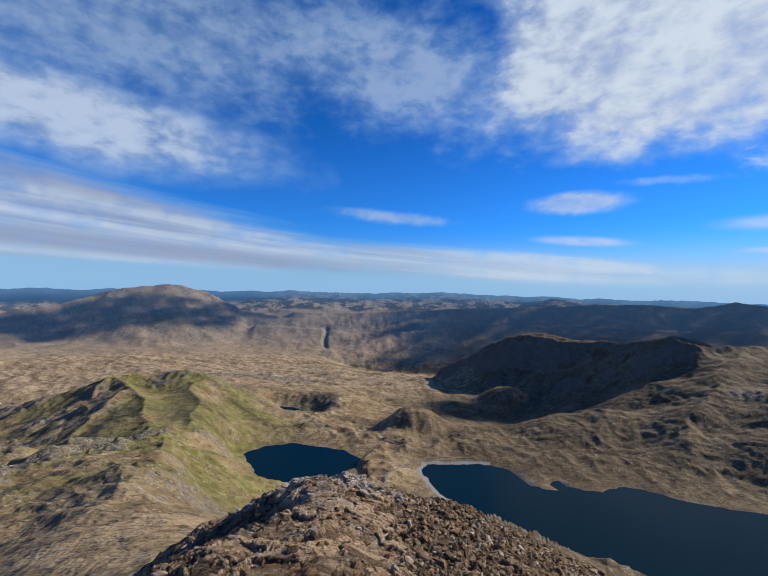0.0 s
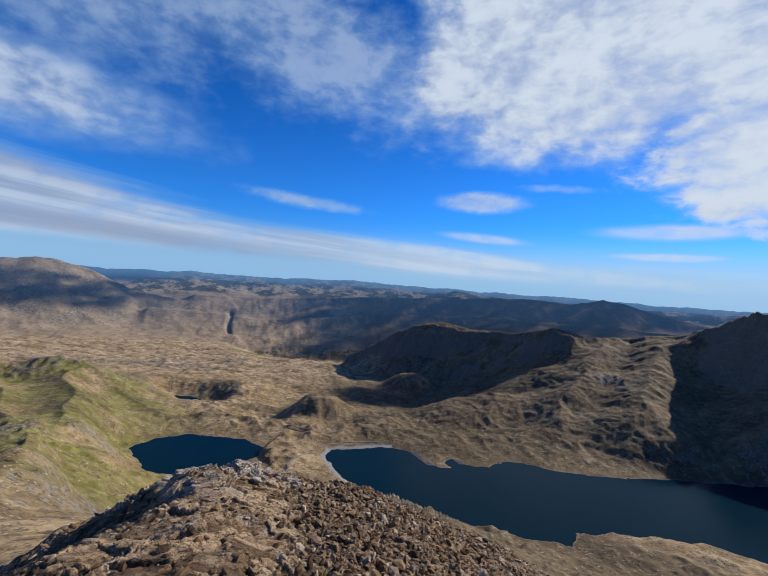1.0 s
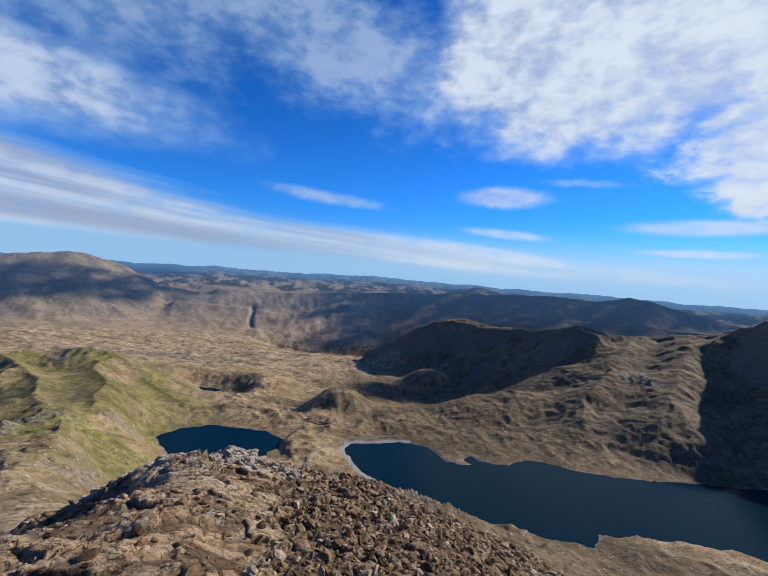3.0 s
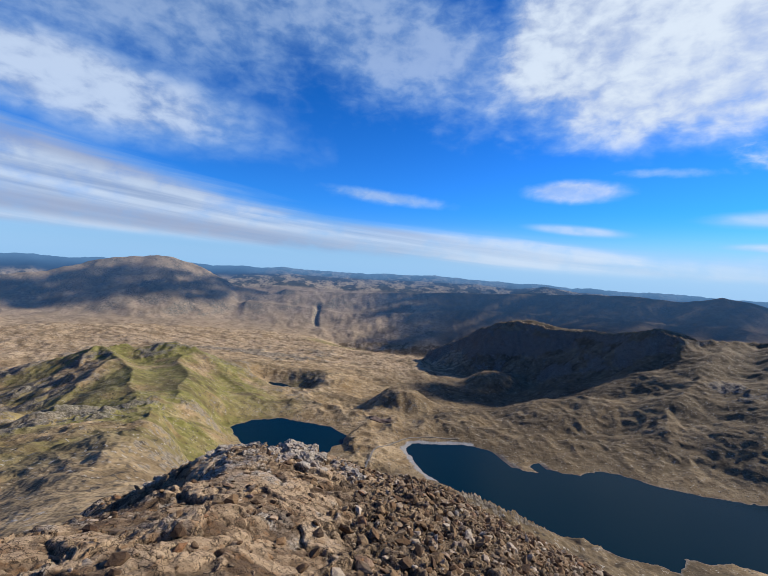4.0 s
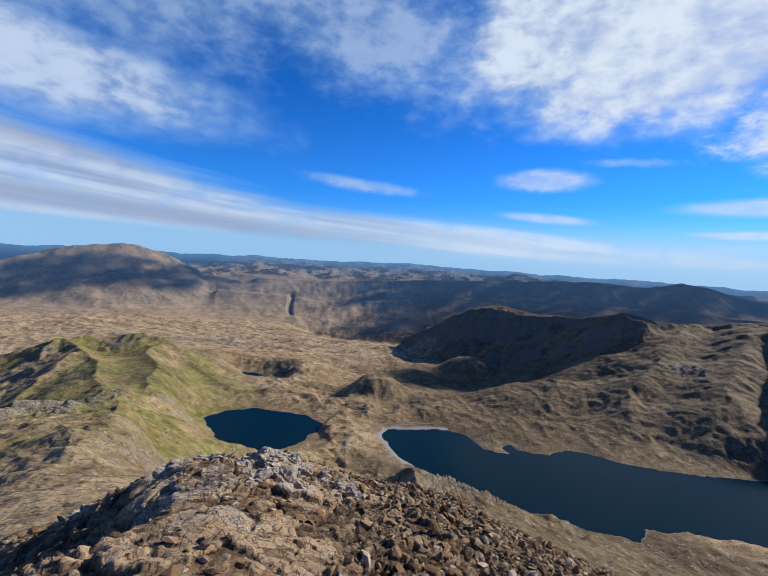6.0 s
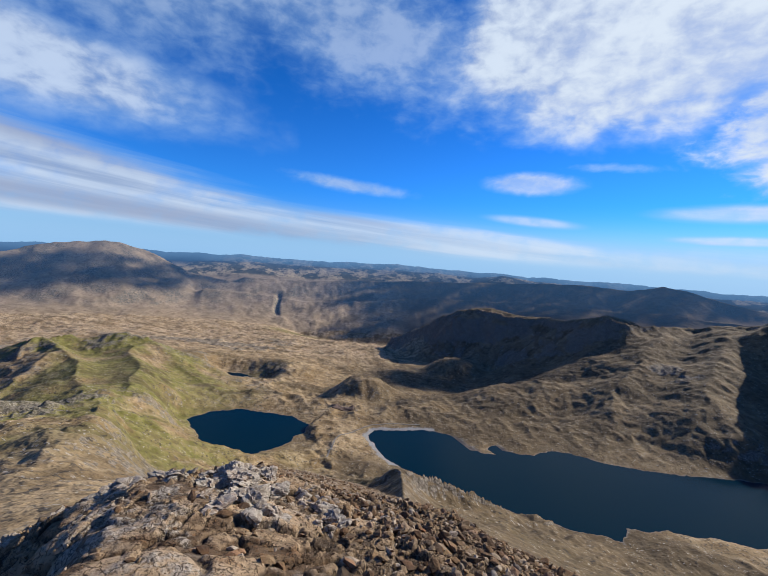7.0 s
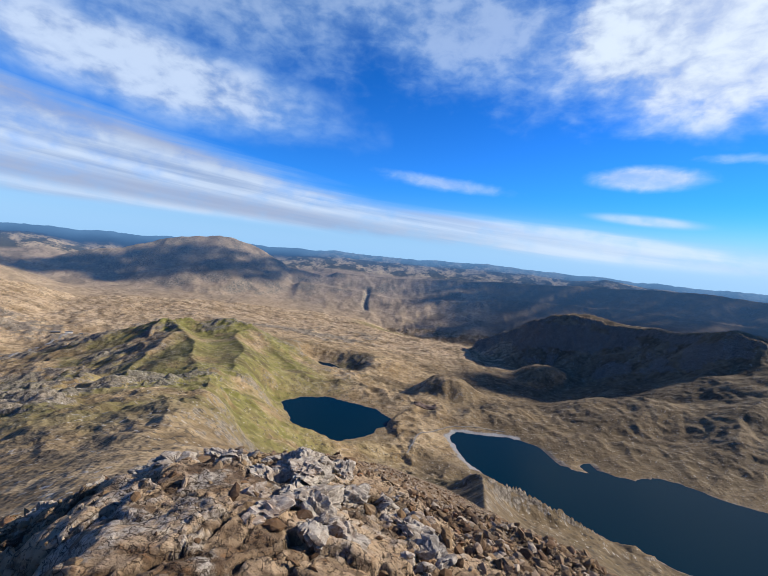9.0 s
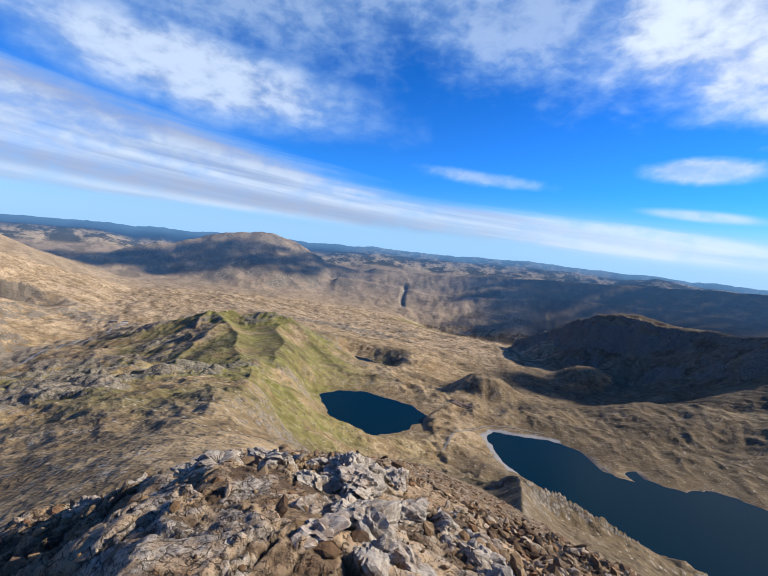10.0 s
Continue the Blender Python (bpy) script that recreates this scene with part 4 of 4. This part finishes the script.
def cloud(shade_az, shade_el, shade_far, wide, deep, puffs, seed, puff=(22, 48)):
    """A flat fair-weather cloud of many puffs, added out of sight, high towards the sun from the ground that it shades.
    """
    rng = np.random.RandomState(seed)
    co, tri = ball(1)
    verts, faces = [], []
    while len(verts) < puffs:
        u, v = rng.uniform(-1, 1, 2)
        if u * u + v * v * (1 + 0.5 * math.sin(7 * u + seed)) > rng.uniform(0.6, 1.1):
            continue
        size = rng.uniform(*puff)
        verts.append(co * (size, size * 0.85, size * 0.5) + (u * wide, v * deep, rng.uniform(-40, 40)))
        faces.append(tri + (len(verts) - 1) * len(co))
    mesh = mesh_of("cloud", np.concatenate(verts), np.concatenate(faces), CLOUD)
    ob = tagged(new("shade_cloud", mesh), "unseen flat white cloud added to shade the hills", "cloud", kind="structure")
    place = Vector(at(shade_az, shade_el, shade_far)) + sun_way * 9500
    ob.matrix_world = Matrix.Translation(place) @ pose(0, 0, 0, 0, 0, -shade_az)
    return ob


def mesh_of(name, verts, faces, material):
    mesh = bpy.data.meshes.new(name)
    mesh.from_pydata(verts.tolist(), [], faces.tolist())
    mesh.materials.append(material)
    return mesh


cloud(24, -4.6, 3740, 1750, 500, 640, 1, (28, 66))
cloud(-30, -4.9, 3830, 1150, 250, 300, 2, (26, 56))
cloud(-47, -5.5, 3950, 420, 160, 120, 4)
# blocker added to lengthen the shadow that the ridge itself casts
cloud(20, -15.5, 1930, 400, 240, 260, 5)


# ---------------------------------------------------------------- stones of the summit
def stone_material(name, pale, spread):
    mat = bpy.data.materials.new(name)
    mat.use_nodes = True
    k = Nodes(mat.node_tree)
    coord = mat.node_tree.nodes.new("ShaderNodeNewGeometry")
    where = coord.outputs["Position"]
    if spread:
        chance = coord.outputs["Random Per Island"]
    else:
        chance = mat.node_tree.nodes.new("ShaderNodeObjectInfo").outputs["Random"]
    ramp = mat.node_tree.nodes.new("ShaderNodeValToRGB")
    stops = ((0.0, (0.045, 0.027, 0.017)), (0.25, (0.13, 0.076, 0.036)), (0.5, (0.21, 0.138, 0.072)), (0.7, (0.17, 0.118, 0.070)), (0.9, (0.40, 0.325, 0.235)), (1.0, (0.20, 0.09, 0.034)))
    ramp.color_ramp.elements[0].position, ramp.color_ramp.elements[0].color = stops[0][0], (*stops[0][1], 1)
    ramp.color_ramp.elements[1].position, ramp.color_ramp.elements[1].color = stops[-1][0], (*stops[-1][1], 1)
    for p, c in stops[1:-1]:
        ramp.color_ramp.elements.new(p).color = (*c, 1)
    k.put(chance, ramp.inputs[0])
    body = k.mix(0.68 * pale, ramp.outputs[0], (0.27, 0.237, 0.193))
    n1, n2, n3 = k.noise(where, 4.0, 5, 0.6), k.noise(where, 17, 6, 0.65), k.noise(where, 70, 4, 0.6)
    body = k.mix(k.math("MULTIPLY", k.step(n1, 0.45, 0.65), 0.5), body, (0.15, 0.075, 0.033))
    body = k.mix(k.math("MULTIPLY", k.step(n2, 0.62 - 0.2 * pale, 0.78 - 0.2 * pale), 0.5), body, (0.47, 0.42, 0.345))
    body = k.mix(k.math("MULTIPLY", k.step(n3, 0.55, 0.7), 0.5 - 0.15 * pale), body, (0.05, 0.04, 0.032))
    b = k.node("ShaderNodeBsdfPrincipled", Base__Color=body, Roughness=0.9, Normal=k.bump(n3, 0.5, 0.008, k.bump(n2, 0.6, 0.03)))
    b.inputs["Specular IOR Level"].default_value = 0.2
    k.node("ShaderNodeOutputMaterial", Surface=b.outputs[0])
    return mat


STONE, SCREE, PALE = stone_material("broken_stone", 0.0, False), stone_material("scree_stone", 0.0, True), stone_material("pale_stone", 1.0, False)


def stone_shape(level, seed, facets=11, flat=0.45, rough=0.04):
    """An angular frost-split stone about one metre long: a ball cut by random planes, then roughened."""
    rng = np.random.RandomState(seed)
    co, tri = ball(level)
    way = rng.normal(size=(facets, 3))
    way /= np.linalg.norm(way, axis=1)[:, None]
    reach = rng.uniform(0.34, 0.72, facets)
    dot = np.maximum(co @ way.T, 1e-3)
    r = np.minimum((reach / dot).min(1), 1.0)
    r = r * (1 + rough * grad_noise(co[:, 0] * 3 + co[:, 2] * 1.7, co[:, 1] * 3 - co[:, 2], seed) + rough * 0.6 * grad_noise(co[:, 0] * 7 + co[:, 2] * 5, co[:, 1] * 7, seed + 5))
    p = co * r[:, None] * (0.62, 0.62 * rng.uniform(0.55, 0.9), 0.62 * flat * rng.uniform(0.7, 1.2))
    return p, tri


def spin(rng, tilt=0.5):
    return Euler((rng.normal(0, tilt), rng.normal(0, tilt), rng.uniform(0, 6.283)))


def stones():
    """The larger loose stones, each a thing of its own."""
    rng = np.random.RandomState(7)
    shapes = [mesh_of("stone", *stone_shape(3, 100 + n), STONE) for n in range(14)]
    x, y = rng.uniform(-4.5, 6.5, 4000), rng.uniform(4.0, 13.5, 4000)
    keep = rng.uniform(0, 1, 4000) < 0.06 + 0.9 * smooth(x + 0.3 * fbm(x, y, 1.5, 2, seed=7), 0.2, 1.6) + 0.5 * smooth(-x, 2, 3)
    keep &= ~((np.abs(x + 0.7) < 1.5) & (y > 8.2) & (y < 12.3))
    x, y = x[keep][:290], y[keep][:290]
    z = height(x, y)
    for n in range(len(x)):
        size = 0.10 + 0.20 * rng.uniform(0, 1) ** 2.2
        ob = new("stone", shapes[rng.randint(14)])
        ob.matrix_world = Matrix.LocRotScale((x[n], y[n], z[n] + size * 0.08), spin(rng, 0.35), (size, size, size))
        tagged(ob, "angular brown frost-split stone lying on the rocky crest", "stone", group="loose stones on the crest")


def scree(name, count, xr, yr, small, large, seed, want, label):
    rng = np.random.RandomState(seed)
    shapes = [stone_shape(1, 300 + n, 9, 0.4, 0.03) for n in range(16)]
    x, y = rng.uniform(*xr, count * 3), rng.uniform(*yr, count * 3)
    keep = rng.uniform(0, 1, count * 3) < want(x, y)
    x, y = x[keep][:count], y[keep][:count]
    z = height(x, y)
    verts, faces, at_vert = [], [], 0
    for n in range(len(x)):
        p, tri = shapes[rng.randint(16)]
        size = small + (large - small) * rng.uniform(0, 1) ** 3.6
        m = np.array(spin(rng, 0.45).to_matrix())
        verts.append((p * size) @ m.T + (x[n], y[n], z[n] + size * 0.06))
        faces.append(tri + at_vert)
        at_vert += len(p)
    ob = new(name, mesh_of(name, np.concatenate(verts), np.concatenate(faces), SCREE))
    return tagged(ob, label, "scree", kind="stuff")


stones()
scree("scree", 23000, (-5, 9), (3.2, 14), 0.03, 0.26, 11, lambda x, y: 0.10 + 0.9 * smooth(x + 0.9 * fbm(x, y, 1.6, 3, seed=17), 0.0, 1.5), "small brown and rust-coloured broken stones covering the crest")
scree("scree_slope", 8000, (-7, 12), (11.5, 24), 0.04, 0.17, 12, lambda x, y: 0.6 + 0 * x, "dark brown scree running down below the crest")


# ---------------------------------------------------------------- bedrock that stands out of the crest
def outcrop(name, blocks, seed, label, level=5, material=None):
    """Bedrock in split blocks: x, y, length, width, height, turn, lift of the middle over the ground."""
    x0, y0 = blocks[0][:2]
    home = new(name)
    base = float(height([x0], [y0])[0])
    home.location = (x0, y0, base)
    for n, (x, y, long, wide, tall, turn, lift) in enumerate(blocks):
        p, tri = stone_shape(level, seed + n, 17, 1.0, 0.03)
        p = p / np.abs(p).max(0) * (long / 2, wide / 2, tall / 2)
        out = p / np.linalg.norm(p, axis=1)[:, None]
        a, b = p[:, 0] + 0.8 * p[:, 2], p[:, 1] - 0.6 * p[:, 2]
        d1, d2, val, tip = cells(a, b * 0.6, 0.16, seed + n)
        e1, e2, val2, tip2 = cells(a + 0.4 * b, b, 0.06, seed + n + 3)
        push = 0.075 * (val - 0.5) + 0.11 * tip - 0.025 * np.exp(-((d2 - d1) / 0.07) ** 2) + 0.03 * (val2 - 0.5) + 0.05 * tip2 - 0.012 * np.exp(-((e2 - e1) / 0.1) ** 2) + 0.014 * fbm(a, b, 0.1, 4, seed=seed)
        p = p + out * push[:, None]
        block = new("block", mesh_of("block", p, tri, material or PALE))
        block.parent = home
        block.matrix_local = Matrix.LocRotScale((x - x0, y - y0, float(height([x], [y])[0]) + lift - base), Euler((0.12 * math.sin(n * 2.1) - 0.25, 0.15 * math.cos(n * 1.7) + 0.15, radians(turn))), None)
    return tagged(home, label, "rock outcrop")


outcrop("rock_outcrop", [(-0.60, 10.35, 0.85, 0.5, 0.4, 70, 0.02), (-0.80, 11.0, 0.95, 0.6, 0.4, 80, 0.03), (-1.05, 11.6, 0.8, 0.7, 0.4, 30, 0.02), (-0.42, 9.95, 0.5, 0.36, 0.24, 60, -0.02), (-1.1, 10.8, 0.5, 0.4, 0.3, 10, 0.02),
                         (-0.35, 10.9, 0.7, 0.4, 0.3, 60, 0.0), (-0.55, 11.7, 0.6, 0.5, 0.35, 110, 0.0)],
        500, "pale grey lichen-covered bedrock outcrop standing on the crest")
outcrop("rock_outcrop", [(-1.9, 11.6, 0.9, 0.5, 0.36, 15, 0.05), (-2.5, 11.3, 0.8, 0.5, 0.3, 25, 0.03), (-1.7, 11.2, 0.5, 0.4, 0.25, 70, 0.03), (-2.2, 10.9, 0.5, 0.35, 0.22, 50, 0.02)],
        540, "pale grey row of broken bedrock at the edge of the crest")
outcrop("rock_slab", [(-0.05, 11.35, 0.8, 0.5, 0.2, 115, -0.02), (0.28, 10.85, 0.8, 0.5, 0.18, 125, -0.03), (0.55, 10.35, 0.6, 0.45, 0.16, 115, -0.03)], 560, "flat pale grey bedrock slab split by cracks")


def rubble(ax, ay, bx, by, count, spread, seed):
    """Small split blocks strewn along a line of bedrock."""
    rng = random.Random(seed)
    rows = []
    for n in range(count):
        u = (n + rng.random()) / count
        long = rng.uniform(0.2, 0.5)
        rows.append((ax + u * (bx - ax) + rng.gauss(0, spread), ay + u * (by - ay) + rng.gauss(0, spread), long, long * rng.uniform(0.5, 0.8), long * rng.uniform(0.4, 0.7),
                     rng.uniform(0, 180), rng.uniform(-0.04, 0.02)))
    return rows


outcrop("rock_outcrop", rubble(-0.45, 9.8, -1.3, 12.0, 26, 0.2, 8), 700, "pale grey split blocks crumbling along the bedrock crest", 4)
outcrop("rock_outcrop", rubble(-1.2, 11.8, -3.6, 10.6, 24, 0.2, 9), 740, "low pale grey broken blocks at the rim of the crest", 4)
outcrop("rock_outcrop", rubble(0.6, 10.1, -0.1, 11.6, 14, 0.2, 10), 780, "small pale grey blocks beside a cracked slab", 4)


# ---------------------------------------------------------------- works of man in the valleys
def plain_material(name, dark, light, size, rough=0.9):
    mat = bpy.data.materials.new(name)
    mat.use_nodes = True
    k = Nodes(mat.node_tree)
    where = mat.node_tree.nodes.new("ShaderNodeNewGeometry").outputs["Position"]
    n1, n2 = k.noise(where, 1 / size, 5, 0.6), k.noise(where, 6 / size, 4, 0.6)
    colour = k.mix(k.step(k.math("ADD", k.math("MULTIPLY", n1, 0.6), k.math("MULTIPLY", n2, 0.4)), 0.38, 0.62), dark, light)
    b = k.node("ShaderNodeBsdfPrincipled", Base__Color=colour, Roughness=rough, Normal=k.bump(n2, 0.4, size * 0.1))
    k.node("ShaderNodeOutputMaterial", Surface=b.outputs[0])
    return mat


def ribbon(name, plan, wide, lift, material, label, category):
    """A way laid over the land along a plan line, with sides that go down into the ground."""
    pts = []
    for (ax, ay), (bx, by) in zip(plan, plan[1:]):
        n = max(2, int(math.hypot(bx - ax, by - ay) / 6))
        pts += [(ax + (bx - ax) * i / n, ay + (by - ay) * i / n) for i in range(n)]
    p = np.array(pts + [plan[-1]], float)
    for _ in range(4):
        p[1:-1] = (p[:-2] + 2 * p[1:-1] + p[2:]) / 4
    along = np.gradient(p, axis=0)
    along /= np.linalg.norm(along, axis=1)[:, None]
    side = np.stack([-along[:, 1], along[:, 0]], 1) * wide / 2
    left, right = p + side, p - side
    top = np.maximum(np.maximum(height(*left.T), height(*right.T)), height(*p.T)) + lift
    rings = [np.column_stack([left, top - 4]), np.column_stack([left, top]), np.column_stack([right, top]), np.column_stack([right, top - 4])]
    n = len(p)
    verts = np.concatenate(rings)
    faces = [(a * n + i, (a + 1) * n + i, (a + 1) * n + i + 1, a * n + i + 1) for a in range(3) for i in range(n - 1)]
    mesh = bpy.data.meshes.new(name)
    mesh.from_pydata(verts.tolist(), [], faces)
    mesh.materials.append(material)
    return tagged(new(name, mesh), label, category, kind="structure")


ASPHALT = plain_material("road_surface", (0.14, 0.135, 0.13), (0.22, 0.21, 0.2), 12)
PATHWAY = plain_material("miners_track", (0.13, 0.115, 0.095), (0.21, 0.19, 0.16), 8)
ribbon("road", [(-1610, 1700), (-1570, 1600), (-1500, 1460), (-1450, 1300), (-1430, 1150), (-1390, 1000), (-1330, 850), (-1250, 700)], 9, 0.5, ASPHALT, "grey mountain road winding up the valley", "road")
ribbon("path_track", [(0, 905), (12, 955), (20, 1000), (50, 1045), (85, 1085), (120, 1118), (180, 1128), (260, 1124)], 4, 0.4, PATHWAY, "pale gravel track between the two lakes", "path")


def part(name, bm, material, parent, label=""):
    mesh = bpy.data.meshes.new(name)
    bm.to_mesh(mesh)
    bm.free()
    mesh.materials.append(material)
    ob = new(name, mesh)
    ob.parent = parent
    if label:
        ob["label"] = label
    return ob


def box(w, d, h, x=0.0, y=0.0, z=0.0):
    bm = bmesh.new()
    bmesh.ops.create_cube(bm, size=1.0)
    bmesh.ops.scale(bm, vec=(w, d, h), verts=bm.verts)
    bmesh.ops.translate(bm, vec=(x, y, z + h / 2), verts=bm.verts)
    return bm


def gable(w, d, h, over, z):
    """A pitched roof of some thickness with its ridge along x."""
    bm = bmesh.new()
    a, b = w / 2 + over, d / 2 + over
    for low in (0.0, -0.25):
        for x in (-a, a):
            for y, up in ((-b, -over * h / d * 2), (0, h), (b, -over * h / d * 2)):
                bm.verts.new((x, y, z + up + low))
    v = list(bm.verts)
    for f in ((0, 1, 4, 3), (1, 2, 5, 4), (6, 9, 10, 7), (7, 10, 11, 8), (0, 3, 9, 6), (2, 8, 11, 5), (0, 6, 7, 1), (1, 7, 8, 2), (3, 4, 10, 9), (4, 5, 11, 10)):
        bm.faces.new([v[i] for i in f])
    bmesh.ops.recalc_face_normals(bm, faces=bm.faces)
    return bm


LIME, SLATE, RUBBLE, GLASS = (plain_material("white_render", (0.72, 0.71, 0.68), (0.82, 0.81, 0.79), 3), plain_material("slate", (0.06, 0.065, 0.075), (0.11, 0.115, 0.125), 1.5, 0.6),
                              plain_material("dark_stone", (0.07, 0.062, 0.055), (0.13, 0.115, 0.1), 2), plain_material("window_dark", (0.02, 0.025, 0.03), (0.03, 0.035, 0.04), 1, 0.15))


def house(x, y, w, d, h, roof, turn, wall, label):
    home = new("house")
    home.matrix_world = pose(x, y, float(height([x], [y])[0]) - 0.6, 0, 0, turn)
    part("wall", box(w, d, h + 0.6), wall, home)
    part("roof", gable(w, d, roof, 0.5, h + 0.6), SLATE, home, "dark slate pitched roof")
    part("chimney", box(1.2, 1.2, roof + 1.2, w * 0.3, 0, h + 0.6), wall, home)
    count = max(2, int(w / 5))
    for n in range(count):
        for s in (-1, 1):
            part("window", box(1.4, 0.24, 1.5, -w / 2 + (n + 0.5) * w / count, s * d / 2, 1.6), GLASS, home)
    return tagged(home, label, "house")


house(-1594, 1671, 26, 10, 6.5, 3.5, 40, LIME, "white rendered hostel with slate roof beside the mountain road")
house(-1640, 1650, 34, 9, 4.5, 3.0, 35, RUBBLE, "long dark stone building beside the white hostel")
house(-1560, 1700, 14, 8, 4.0, 3.0, 50, RUBBLE, "small dark stone building near the pass road")


def heather_plot(corners):
    """A fenced oblong of tall dark heather on the moraine."""
    (ax, ay), (bx, by), (cx, cy), (dx, dy) = corners
    n = 28
    u, v = np.meshgrid(np.linspace(0, 1, n), np.linspace(0, 1, n))
    x = (ax * (1 - u) + bx * u) * (1 - v) + (dx * (1 - u) + cx * u) * v
    y = (ay * (1 - u) + by * u) * (1 - v) + (dy * (1 - u) + cy * u) * v
    x, y = x.ravel(), y.ravel()
    rim = ((u > 0.01) & (u < 0.99) & (v > 0.01) & (v < 0.99)).ravel()
    z = height(x, y) + np.where(rim, 1.6 + 0.6 * fbm(x, y, 9, 3, seed=301), -2.0)
    faces = [(i * n + j, i * n + j + 1, (i + 1) * n + j + 1, (i + 1) * n + j) for i in range(n - 1) for j in range(n - 1)]
    mesh = bpy.data.meshes.new("heather_plot")
    mesh.from_pydata(np.column_stack([x, y, z]).tolist(), [], faces)
    mesh.materials.append(plain_material("dark_heather", (0.06, 0.036, 0.026), (0.115, 0.072, 0.05), 8))
    return tagged(new("heather_plot", mesh), "dark brown oblong plot of fenced heather on the moor", "plantation")


heather_plot([(4, 1238), (76, 1232), (74, 1194), (6, 1202)])
